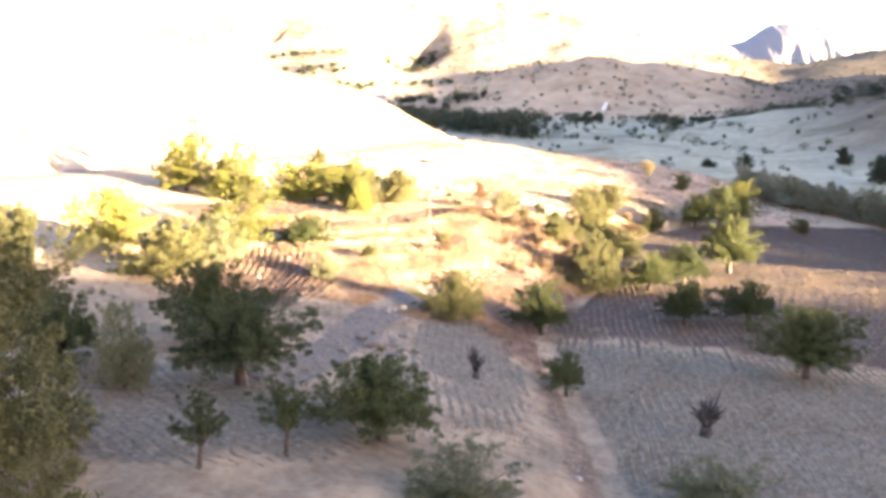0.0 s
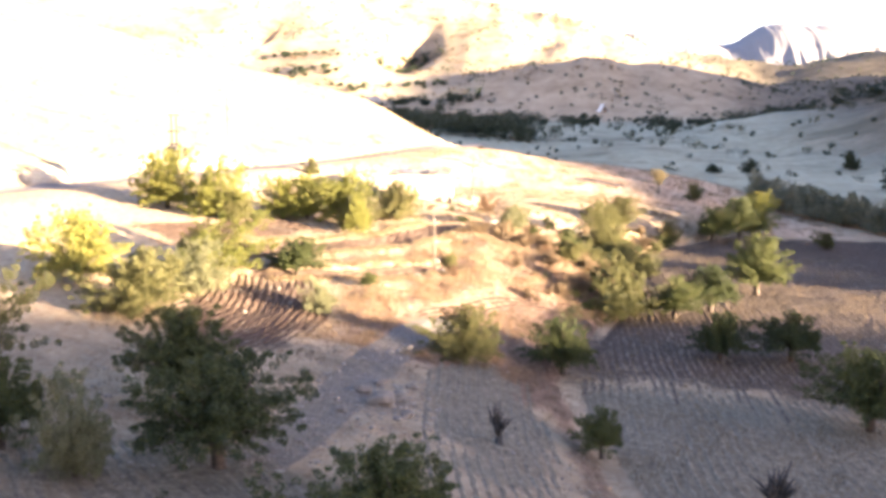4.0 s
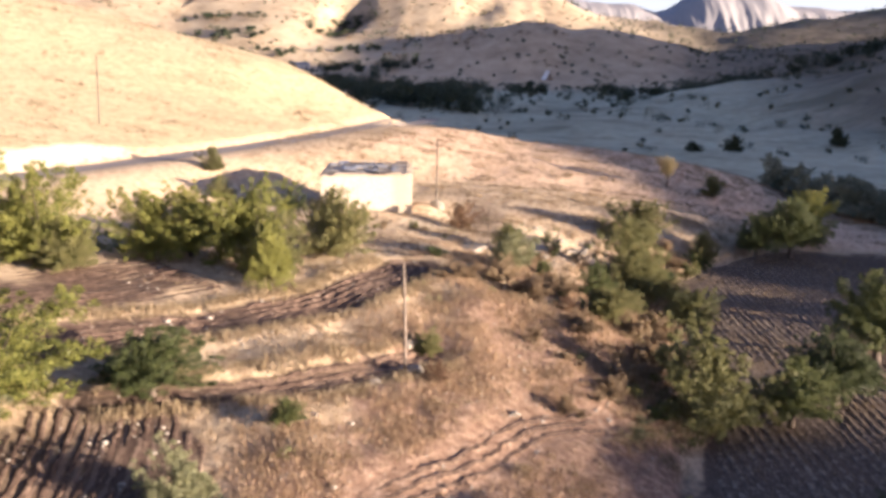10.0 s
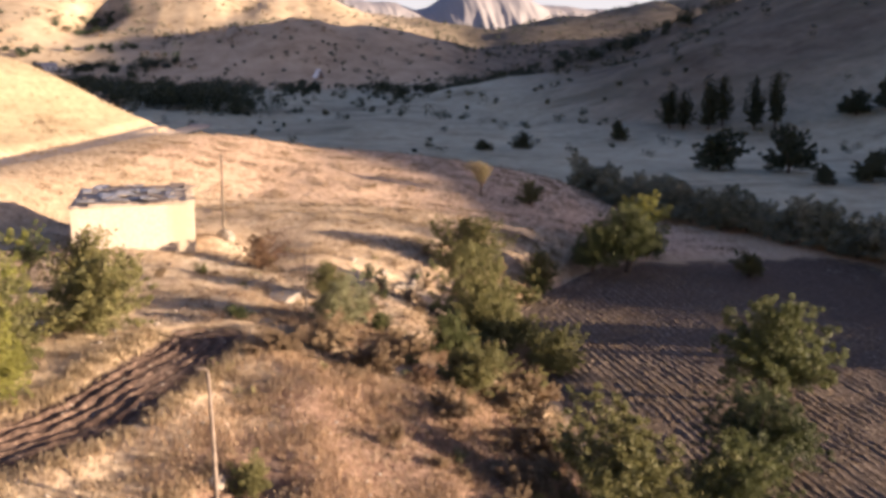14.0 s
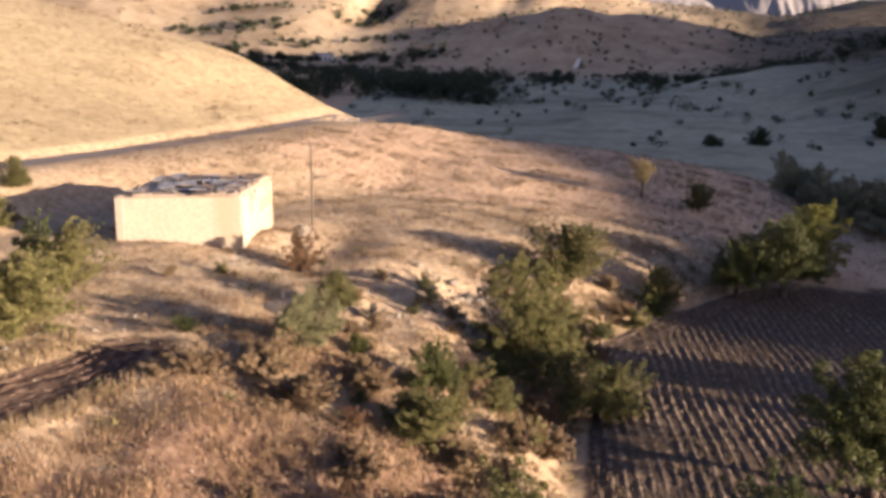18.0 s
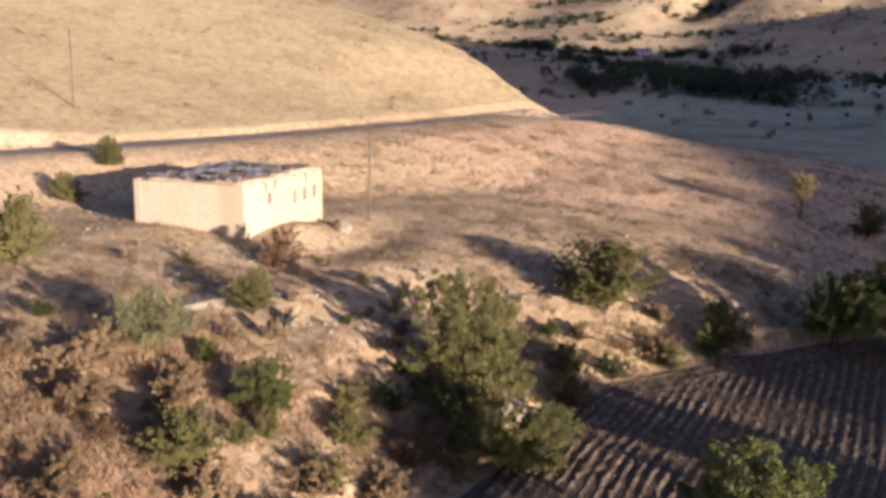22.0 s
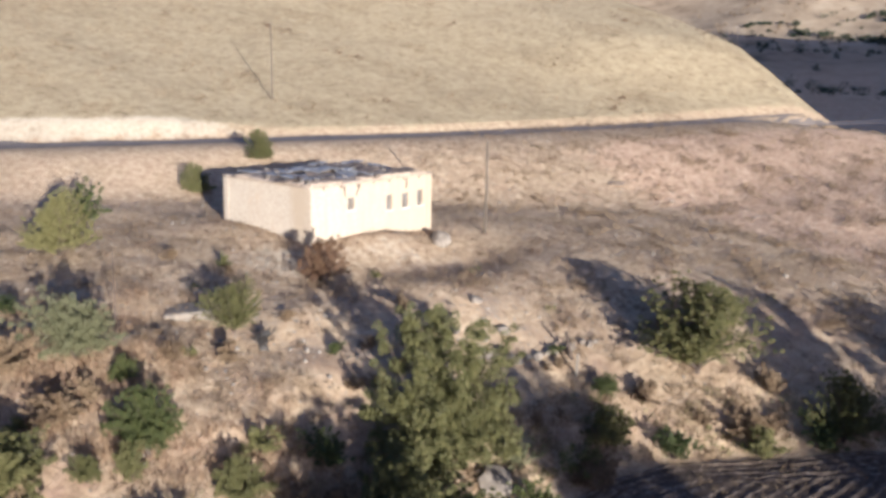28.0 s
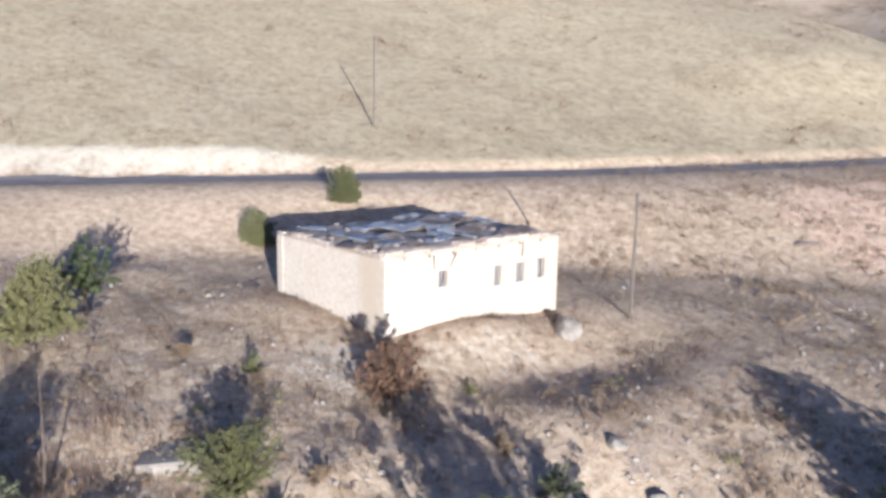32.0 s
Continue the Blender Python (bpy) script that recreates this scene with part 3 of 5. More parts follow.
    pale = sstep(2.0, 2.8, e) * sstep(5.6, 3.9, e) * sstep(60, 80, y) * sstep(112, 98, y)
    pale = np.maximum(pale, 0.5 * bump(x, y, -3.5, 91.2, 2.6, 2.4) + 0.4 * bump(x, y, -2.5, 97, 1.8, 5))
    # old terrace lines across the mound
    lines = terrace_lines(x, y)
    onmound = sstep(106, 114, y) * sstep(172, 156, y) * sstep(5, 10, x - road_x(y)) * sstep(50, 40, x)
    z = z + onmound * (0.1 * sstep(0.3, 0.8, lines) + 0.02 * wave(x, y, 1.3, 37) + 0.015 * wave(x, y, 3.2, 38))
    gully_shade = np.clip(0.9 * bump(x, y, -92, 748, 11, 55, -6) + 0.75 * bump(x, y, -75, 765, 14, 25, 30) + 0.6 * bump(x, y, -210, 780, 14, 60, 12), 0, 1)
    slope = sstep(330, 480, y + 0.35 * np.abs(x)) * (1 - sstep(560, 430, y) * sstep(320, 160, x) * sstep(-140, -60, x))
    valley = sstep(140, 175, y + 0.5 * (x - 20)) * sstep(0, -6, e) * sstep(560, 430, y) + sstep(52, 64, x) * sstep(560, 430, y)
    sage = np.maximum(low * sstep(50, 34, y + 0.35 * (x - 20)), np.maximum(0.85 * dull, 0.5 * sstep(44, 34, y) * sstep(-34, -20, x) * sstep(-12, 0, y)))
    green = 0.8 * bump(x, y, -70, 470, 130, 40, 6)
    red = np.maximum(red, 0.8 * np.exp(-((x - bank_foot(y) + 0.9) / 1.1) ** 2) * sstep(8, 16, y) * sstep(50, 42, y))
    me = from_arrays("ground", np.stack([x, y, z], -1).reshape(-1, 3), grid_faces(len(ys), len(xs)))
    for name, a in (("soil", soil), ("stubble", stub), ("stony", stony), ("red", red), ("hill", hill), ("pale", pale), ("valley", np.clip(valley, 0, 1)), ("green", green), ("row", row), ("sage", sage), ("gully_shade", gully_shade), ("mound", 0.9 * onmound * sstep(120, 128, y + 0.3 * x)), ("dark_slope", sstep(85, 140, x - 0.1 * (y - 400)) * sstep(215, 300, y) * sstep(1400, 1100, y)), ("slope", slope), ("far_haze", sstep(1500, 2200, y))):
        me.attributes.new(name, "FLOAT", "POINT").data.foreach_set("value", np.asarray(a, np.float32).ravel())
    ob = link("ground", me, M_GROUND, smooth=True)
    tagged(ob, "dry straw-coloured hilly ground with ploughed strips and stony banks", "ground", kind="structure")
    return xs, ys, z, np.maximum(np.maximum(soil, np.maximum(stub, 0.8 * dull)), stony), ob


def grid_faces(ny, nx):
    i = np.arange(ny * nx).reshape(ny, nx)
    return np.stack([i[:-1, :-1], i[:-1, 1:], i[1:, 1:], i[1:, :-1]], -1).reshape(-1, 4)


GX, GY, GZ, BARE, GROUND = build_ground()


def lay(x, y):
    """Height of the built ground at a place."""
    i = int(np.clip(np.searchsorted(GX, x) - 1, 0, len(GX) - 2))
    j = int(np.clip(np.searchsorted(GY, y) - 1, 0, len(GY) - 2))
    u, v = (x - GX[i]) / (GX[i + 1] - GX[i]), (y - GY[j]) / (GY[j + 1] - GY[j])
    return float((1 - v) * ((1 - u) * GZ[j, i] + u * GZ[j, i + 1]) + v * ((1 - u) * GZ[j + 1, i] + u * GZ[j + 1, i + 1]))


def bare(x, y):
    """Where the ground is tilled or stony, for arrays of places."""
    return BARE[np.clip(np.searchsorted(GY, y), 0, len(GY) - 1), np.clip(np.searchsorted(GX, x), 0, len(GX) - 1)]


def lay_all(x, y):
    """Heights of the built ground for arrays of places."""
    i = np.clip(np.searchsorted(GX, x) - 1, 0, len(GX) - 2)
    j = np.clip(np.searchsorted(GY, y) - 1, 0, len(GY) - 2)
    u, v = (x - GX[i]) / (GX[i + 1] - GX[i]), (y - GY[j]) / (GY[j + 1] - GY[j])
    return (1 - v) * ((1 - u) * GZ[j, i] + u * GZ[j, i + 1]) + v * ((1 - u) * GZ[j + 1, i] + u * GZ[j + 1, i + 1])


def clod_material(name, stops):
    m, n, l, b = material(name, 0.95, 0.1)
    pos = n.new("ShaderNodeNewGeometry").outputs["Position"]
    lump, grit = tex_noise(n, l, pos, 2.6, 4, 0.7), tex_noise(n, l, pos, 14, 3, 0.7)
    mix = calc(n, l, "ADD", calc(n, l, "MULTIPLY", lump, 0.6), calc(n, l, "MULTIPLY", grit, 0.4))
    l.new(ramp(n, l, mix, stops), b.inputs["Base Color"])
    relief(n, l, b, grit, 0.9, 0.06)
    return m


M_CLOD = clod_material("field_clods", [(0.38, (0.06, 0.045, 0.035)), (0.5, (0.125, 0.093, 0.07)), (0.62, (0.30, 0.235, 0.175))])
M_CLOD_PALE = clod_material("pale_clods", [(0.38, (0.042, 0.026, 0.019)), (0.52, (0.08, 0.051, 0.037)), (0.64, (0.21, 0.145, 0.104))])
M_CLOD_GREY = clod_material("grey_clods", [(0.36, (0.10, 0.083, 0.06)), (0.5, (0.18, 0.15, 0.11)), (0.62, (0.30, 0.255, 0.185))])


def ploughed(lines, wide, high, mat, seed):
    """Broken earth ridges left by the plough: one uneven crest along each line of places, each a piece of the ground."""
    r = np.random.RandomState(seed)
    for p in lines:
        p = np.asarray(p, float)
        n = len(p)
        if n < 5:
            continue
        go = np.gradient(p, axis=0)
        go /= np.linalg.norm(go, axis=1, keepdims=True) + 1e-9
        side = np.stack([-go[:, 1], go[:, 0]], -1)
        p = p + side * r.normal(size=(n, 1)) * 0.035
        h = high * np.clip(r.normal(0.8, 0.45, n), 0.0, 1.8) * sstep(-0.75, 0.1, wave(p[:, 0], p[:, 1], 7, seed))
        h = np.convolve(np.pad(h, 1, mode="edge"), (0.25, 0.5, 0.25), "valid")
        z = lay_all(p[:, 0], p[:, 1])
        verts, faces = [], []
        for u, q in ((-1, -0.05), (-0.45, 0.75), (0.05, 1.0), (0.5, 0.6), (1, -0.05)):
            w = u * wide / 2 * r.uniform(0.75, 1.2, (n, 1))
            verts.append(np.concatenate([p + side * w, (z + np.where(q < 0, -0.05, h * q))[:, None]], 1))
        i = np.arange(n - 1)
        for c in range(4):
            faces.append(np.stack([c * n + i, (c + 1) * n + i, (c + 1) * n + i + 1, c * n + i + 1], -1))
        link("furrow_ridge", from_arrays("furrow_ridge", np.concatenate(verts), np.concatenate(faces)), mat, GROUND)


def pieces(x, y, keep):
    """Cut a line of places where keep fails."""
    cut = np.flatnonzero(~keep)
    return [np.stack([x[a], y[a]], -1) for a in np.split(np.arange(len(x)), cut) if len(a) > 4]


def plough_all():
    far, near = [], []
    start = np.random.RandomState(90)
    for x0 in np.arange(6.5, 46, 0.55):
        y = np.arange(44 - 0.15 * (x0 - 20) + start.uniform(-5, 5), 112, 0.3)
        x = x0 + 0.03 * (y - 80) + 0.12 * wave(y, 0 * y, 14, 91)
        edge = np.interp(y, [84, 87, 98, 107, 112], [44, 42, 38.5, 33, 30])
        far += pieces(x, y, (x > bank_foot(y + 3) + 0.8) & (x > bank_foot(y) + 1.2) & (x < edge))
        y = np.arange(10, 44 - 0.15 * (x0 - 20), 0.35)
        x = x0 - 1.08 + 0.01 * (44 - y) + 0.15 * wave(y, 0 * y, 14, 92)
        near += pieces(x, y, x > bank_foot(y) + 1.0)
    for k in range(5):
        y = np.arange(86, 112, 0.3)
        x = bank_foot(y) + 1.0 + 0.55 * k + 0.1 * wave(y, 0 * y, 6, 93)
        far += pieces(x, y, y > 90 - 2 * k)
    ploughed(far, 0.38, 0.06, M_CLOD, 94)
    ploughed(near, 0.34, 0.04, M_CLOD_GREY, 95)
    arcs = []
    for rad in np.arange(18.5, 30.5, 0.5):
        a = np.arange(-0.46, 0.42, 0.3 / rad)
        x, y = -38 + rad * np.cos(a), 44.5 + rad * np.sin(a)
        arcs += pieces(x, y, (((x + 13.3) / 4.7) ** 2 + ((y - 44) / 9.0) ** 2 < 1.0 + 0.15 * wave(x, y, 5, 96)))
    for k in range(3):
        y = np.arange(29.5, 37, 0.3)
        arcs.append(np.stack([-12.6 + 0.6 * k + 0.045 * (y - 37) ** 2 * 0.9, y], -1))
    ploughed(arcs, 0.34, 0.07, M_CLOD_PALE, 97)
    rows = []
    for k in range(13):
        y = np.arange(17, 43, 0.3)
        x = -1.5 + 0.56 * k + 0.05 * (38 - y) + 0.0035 * (38 - y) ** 2
        rows += pieces(x, y, (x < bank_foot(y) - 2.4) & (((x - 1.9) / 3.6) ** 4 + ((y - 31) / 11.5) ** 4 < 1))
    ploughed(rows, 0.36, 0.045, M_CLOD_GREY, 98)
    rows = []
    for k in range(22):
        t = np.arange(-9, 9, 0.35)
        x, y = -9 + 0.62 * (k - 11) * 0.73 + t * 0.68, 14 + 0.62 * (k - 11) * 0.68 - t * 0.73 + 0.02 * t * t
        rows += pieces(x, y, ((x + 8) / 8) ** 2 + ((y - 15) / 6.5) ** 2 < 1)
    ploughed(rows, 0.42, 0.07, M_CLOD_GREY, 99)
    rows = []
    for k in range(12):
        t = np.arange(0, 16, 0.3)
        x, y = -25.5 + 0.62 * t + 0.43 * (k - 6), 56 + 0.78 * t - 0.35 * (k - 6)
        rows += pieces(x, y, np.abs(wave(x, y, 9, 100)) < 0.8)
    ploughed(rows, 0.38, 0.07, M_CLOD_PALE, 101)
    for line, count in ((UPPER_STRIP, 6), (LOWER_STRIP, 4), (BANK_STRIP, 3)):
        q = np.array(line, float)
        d = np.concatenate([[0], np.cumsum(np.hypot(*np.diff(q, axis=0).T))])
        t = np.arange(0, d[-1], 0.28)
        x, y = np.interp(t, d, q[:, 0]), np.interp(t, d, q[:, 1])
        x, y = (np.convolve(np.pad(v, 4, mode="edge"), np.ones(9) / 9, "valid") for v in (x, y))
        gx, gy = np.gradient(x), np.gradient(y)
        g = np.hypot(gx, gy) + 1e-9
        rows = [np.stack([x - gy / g * o, y + gx / g * o], -1) for o in (np.arange(count) - (count - 1) / 2) * 0.52]
        ploughed(rows, 0.4, 0.10, M_CLOD_DARK, 102 + count)


M_CLOD_DARK = clod_material("dark_clods", [(0.38, (0.04, 0.026, 0.02)), (0.5, (0.09, 0.057, 0.042)), (0.64, (0.24, 0.168, 0.12))])
plough_all()


def build_road():
    y = np.concatenate([np.arange(-60, 165, 2.0), np.arange(165, 215, 1.0)])
    cx, cz = road_x(y), road_z(y)
    cx = np.convolve(np.pad(cx, 4, mode="edge"), np.ones(9) / 9, "valid")
    rows = []
    for k in range(len(y)):
        w = 1.75 + 0.12 * math.sin(k * 1.7) + 0.1 * math.sin(k * 0.61)
        for s in (-1, -0.5, 0, 0.5, 1):
            px = cx[k] + s * w
            rows.append((px, y[k] - s * w * 0.28, max(lay(px, y[k] - s * w * 0.28) + 0.03, cz[k] - 1 + 0.02 * (1 - s * s))))
    ob = link("road", from_arrays("road", np.array(rows), grid_faces(len(y), 5)), M_ROAD, smooth=True)
    tagged(ob, "narrow grey worn road along the foot of the hill", "road", kind="structure")


build_road()


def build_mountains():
    """The rocky range at the head of the valley, its colour paled for haze."""
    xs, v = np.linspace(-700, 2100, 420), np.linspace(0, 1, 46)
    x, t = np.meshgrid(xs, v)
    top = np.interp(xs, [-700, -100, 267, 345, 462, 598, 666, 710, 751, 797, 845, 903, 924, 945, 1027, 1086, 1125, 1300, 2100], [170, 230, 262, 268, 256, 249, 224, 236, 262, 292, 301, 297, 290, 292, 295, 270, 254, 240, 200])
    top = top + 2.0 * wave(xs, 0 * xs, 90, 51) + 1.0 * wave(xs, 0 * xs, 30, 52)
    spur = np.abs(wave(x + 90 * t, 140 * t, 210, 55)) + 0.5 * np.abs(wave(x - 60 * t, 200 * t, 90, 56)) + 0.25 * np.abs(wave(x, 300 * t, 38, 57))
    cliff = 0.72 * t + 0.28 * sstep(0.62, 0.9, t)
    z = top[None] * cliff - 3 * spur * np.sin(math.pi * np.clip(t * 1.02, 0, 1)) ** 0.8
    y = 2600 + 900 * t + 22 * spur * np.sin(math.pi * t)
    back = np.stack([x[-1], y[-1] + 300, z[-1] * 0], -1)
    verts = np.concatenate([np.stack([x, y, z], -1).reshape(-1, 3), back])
    ob = link("mountains", from_arrays("mountains", verts, grid_faces(len(v) + 1, len(xs))), M_HAZED_ROCK, smooth=True)
    tagged(ob, "rocky mountains at the head of the valley, paled by painted haze", "mountains", kind="structure")


# grey rock, lightened in its colour to stand for distance haze
M_HAZED_ROCK = simple("hazed_rock", (0.22, 0.205, 0.205), (0.27, 0.25, 0.245), 0.012, bumpy=0.1, depth=6.0)
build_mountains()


# ---- trees ----
def tree_thing(name, label, wide, high, shoots, per, leaf, mat, seed, trunk=0.6, radius=0.12, rise=(4, 82), droop=0.0, bark=None, fat=0.115, stems=0, shape=1.0):
    """A tree at the origin: a short tapered trunk, limbs, and a crown of leafy shoots of uneven length with gaps."""
    r = np.random.RandomState(seed)
    root = new(name)
    fork = Vector((r.uniform(-0.1, 0.1), r.uniform(-0.1, 0.1), trunk))
    lobes = [(r.uniform(0, math.tau), r.uniform(10, 75), r.uniform(0.12, 0.42)) for _ in range(7)]
    centres, sizes = [], []
    bm = bmesh.new()
    tube(bm, (0, 0, -0.25), fork, radius * 1.4, radius, 7, 0.04, 3)
    every = max(1, shoots // (stems or 9))
    for k in range(shoots):
        a = k * 2.39996 + r.uniform(-0.5, 0.5)
        e = radians(rise[0] + (rise[1] - rise[0]) * r.uniform(0, 1) ** 0.85)
        grow = 0.66 + r.uniform(-0.1, 0.12)
        for g, q, w in lobes:
            near = math.cos(a - g) * math.cos(e) * math.cos(radians(q)) + math.sin(e) * math.sin(radians(q))
            grow += w * max(0.0, near) ** 9
        out = Vector((math.cos(a) * math.cos(e) * wide / 2, math.sin(a) * math.cos(e) * wide / 2, (math.sin(e) ** shape) * (high - trunk))) * grow
        side = Vector((r.uniform(-1, 1), r.uniform(-1, 1), 0)) * 0.05 * wide
        tip = fork + out - Vector((0, 0, droop * high * math.cos(e) * grow))
        bend = fork + out * 0.5 + side + Vector((0, 0, 0.1 * high * math.cos(e)))
        for t in (0.34, 0.52, 0.68, 0.82, 0.94, 1.03):
            p = fork * (1 - t) ** 2 + bend * 2 * t * (1 - t) + tip * t * t
            j = fat * wide * (1.15 - 0.75 * t)
            centres.append((p.x + r.normal() * j * 0.4, p.y + r.normal() * j * 0.4, max(p.z + r.normal() * j * 0.4, 0.12)))
            sizes.append(j * r.uniform(0.7, 1.25))
        if k % every == 0:
            mid = fork.lerp(bend, 0.75)
            tube(bm, fork - Vector((0, 0, 0.06)), mid, radius * 0.62, radius * 0.34, 5, 0.05, 2)
            tube(bm, mid, tip, radius * 0.34, radius * 0.07, 4, 0.05, 2)
    # keep the crown within its stated width and height
    c = np.array(centres)
    kx = (wide / 2) / np.percentile(np.hypot(c[:, 0], c[:, 1]), 96)
    kz = (high - 0.3 * fat * wide) / np.percentile(c[:, 2], 99)
    centres = c * (kx, kx, kz)
    for v in bm.verts:
        v.co = Vector((v.co.x * kx, v.co.y * kx, v.co.z * kz if v.co.z > 0 else v.co.z))
    part("trunk", bm, bark or M_BARK, root, smooth=True)
    if per:
        v, f = leaves(centres, sizes, per, leaf, seed + 7, -0.6 * droop)
        v[:, 2] = np.maximum(v[:, 2], 0.03)
        link("crown", from_arrays("crown", v, f), mat, root)
    return tagged(root, label, "tree" if trunk > 0.45 else "bush")


KINDS = {}


def kind_of(key):
    """The first-built plant of each kind; the others are copies of it."""
    if key in KINDS:
        return KINDS[key]
    kind, n = key
    if kind == "almond":
        ob = tree_thing("almond_tree", "leafy yellow-green orchard tree with a short dark trunk on dry soil", 5.0, 4.0, 130, 62, 0.115, M_LEAF, 100 + n, 0.5, 0.13, (-8, 84), fat=0.085)
    elif kind == "dark":
        ob = tree_thing("orchard_tree", "dense dark green orchard tree on ploughed soil", 5.0, 4.0, 130, 62, 0.115, M_LEAF_DARK, 200 + n, 1.1, 0.15, (-2, 84), fat=0.085)
    elif kind == "olive":
        ob = tree_thing("olive_green_bush", "spreading olive-green bush on the stony bank", 4.0, 3.2, 124, 110 if n == 1 else 60, 0.075 if n == 1 else 0.105, M_LEAF_OLIVE, 300 + n, 0.25, 0.09, (2, 86), fat=0.085)
    elif kind == "broom":
        ob = tree_thing("broom_bush", "feathery olive-green bush of upright wispy shoots on the dry slope", 4.0, 3.2, 210, 34, 0.1, M_LEAF_OLIVE, 350 + n, 0.2, 0.08, (16, 88), fat=0.05, stems=40)
    elif kind == "bush":
        ob = tree_thing("green_bush", "low green bush among dry grass", 3.0, 2.2, 56, 60, 0.1, M_LEAF_OLIVE, 400 + n, 0.12, 0.06, (10, 84))
    elif kind == "grey":
        ob = tree_thing("grey_bush", "pale grey-green bush on the dry slope", 3.4, 2.8, 70, 56, 0.1, M_LEAF_GREY, 500 + n, 0.2, 0.06, (10, 84))
    elif kind == "yellow":
        ob = tree_thing("yellow_tree", "small tree with yellow autumn leaves", 3.4, 3.6, 40, 16, 0.15, M_LEAF_YELLOW, 600 + n, 0.9, 0.08, (25, 85))
    elif kind == "red":
        ob = tree_thing("red_brown_bush", "reddish brown dry bush", 2.2, 1.8, 34, 26, 0.11, M_LEAF_RED, 700 + n, 0.1, 0.05, (15, 85))
    elif kind == "thin":
        ob = tree_thing("young_tree", "slender young tree with sparse dark leaves", 2.4, 3.0, 26, 22, 0.14, M_LEAF_DARK, 800 + n, 1.0, 0.06, (20, 86))
    elif kind == "bare":
        ob = tree_thing("dead_tree", "leafless dark stunted tree", 1.9, 2.2, 26, 2, 0.12, M_BARK, 900 + n, 0.5, 0.16, (30, 86), stems=26, bark=M_MAST)
    elif kind == "willow":
        ob = tree_thing("willow_tree", "tall pale olive willow with long hanging leaves", 7.0, 9.0, 150, 56, 0.17, M_LEAF_OLIVE, 1000 + n, 1.4, 0.22, (-12, 86), 0.25, fat=0.09)
    elif kind == "poplar":
        ob = tree_thing("poplar_tree", "tall narrow dark poplar in the valley", 4.0, 13.0, 90, 20, 0.45, M_LEAF_FAR, 1100 + n, 0.8, 0.2, (6, 88), fat=0.13, shape=1.0)
    elif kind == "round":
        ob = tree_thing("valley_tree", "round dark tree in the shaded valley", 8.0, 7.0, 70, 26, 0.5, M_LEAF_FAR, 1200 + n, 0.9, 0.2, (-4, 86), fat=0.12)
    elif kind == "hedge":
        ob = tree_thing("hedge_bush", "thick grey-green bush in the hedge row", 5.0, 4.2, 60, 18, 0.36, M_LEAF_HEDGE, 1300 + n, 0.3, 0.1, (4, 86), fat=0.12)
    elif kind == "dry":
        ob = tree_thing("dry_bush", "rounded golden-brown dry bush on the bank", 2.6, 1.5, 60, 44, 0.12, M_BRUSH, 1500 + n, 0.08, 0.04, (12, 86), fat=0.10)
    elif kind == "tuft":
        mat = (M_LEAF_OLIVE, M_BRUSH, M_LEAF_DARK, M_LEAF_GREY)[n]
        ob = tree_thing("scrub_bush", "low scrub bush on the stony bank", 1.5, 1.0, 24, 20, 0.1, mat, 1400 + n, 0.06, 0.03, (12, 85))
    ob.location = (-500, -500, -100)
    KINDS[key] = ob
    return ob


SIZES = {"almond": (5.0, 4.0), "dark": (5.0, 4.0), "olive": (4.0, 3.2), "broom": (4.0, 3.2), "bush": (3.0, 2.2), "grey": (3.4, 2.8), "yellow": (3.4, 3.6), "red": (2.2, 1.8), "thin": (2.4, 3.0), "bare": (1.9, 2.2), "willow": (7.0, 9.0), "poplar": (4.0, 13.0), "round": (8.0, 7.0), "hedge": (5.0, 4.2), "tuft": (1.5, 1.0), "dry": (2.6, 1.5)}
USED = set()


def plant(kind, n, x, y, wide, high, turn=None, group="", label=""):
    ob = kind_of((kind, n))
    w, h = SIZES[kind]
    a = (x * 37.7 + y * 91.3) % 360 if turn is None else turn
    m = pose(x, y, lay(x, y) - 0.03, 0, 0, a) @ Matrix.Diagonal((wide / w, wide / w, high / h, 1))
    if (kind, n) not in USED:
        USED.add((kind, n))
        ob.matrix_basis = m
    else:
        scale, ob.scale = ob.scale.copy(), (1, 1, 1)
        k = copy_thing(ob, m)
        ob.scale = scale
        ob = k
    if group:
        tagged(ob, group=group)
    if label:
        tagged(ob, label)
    return ob


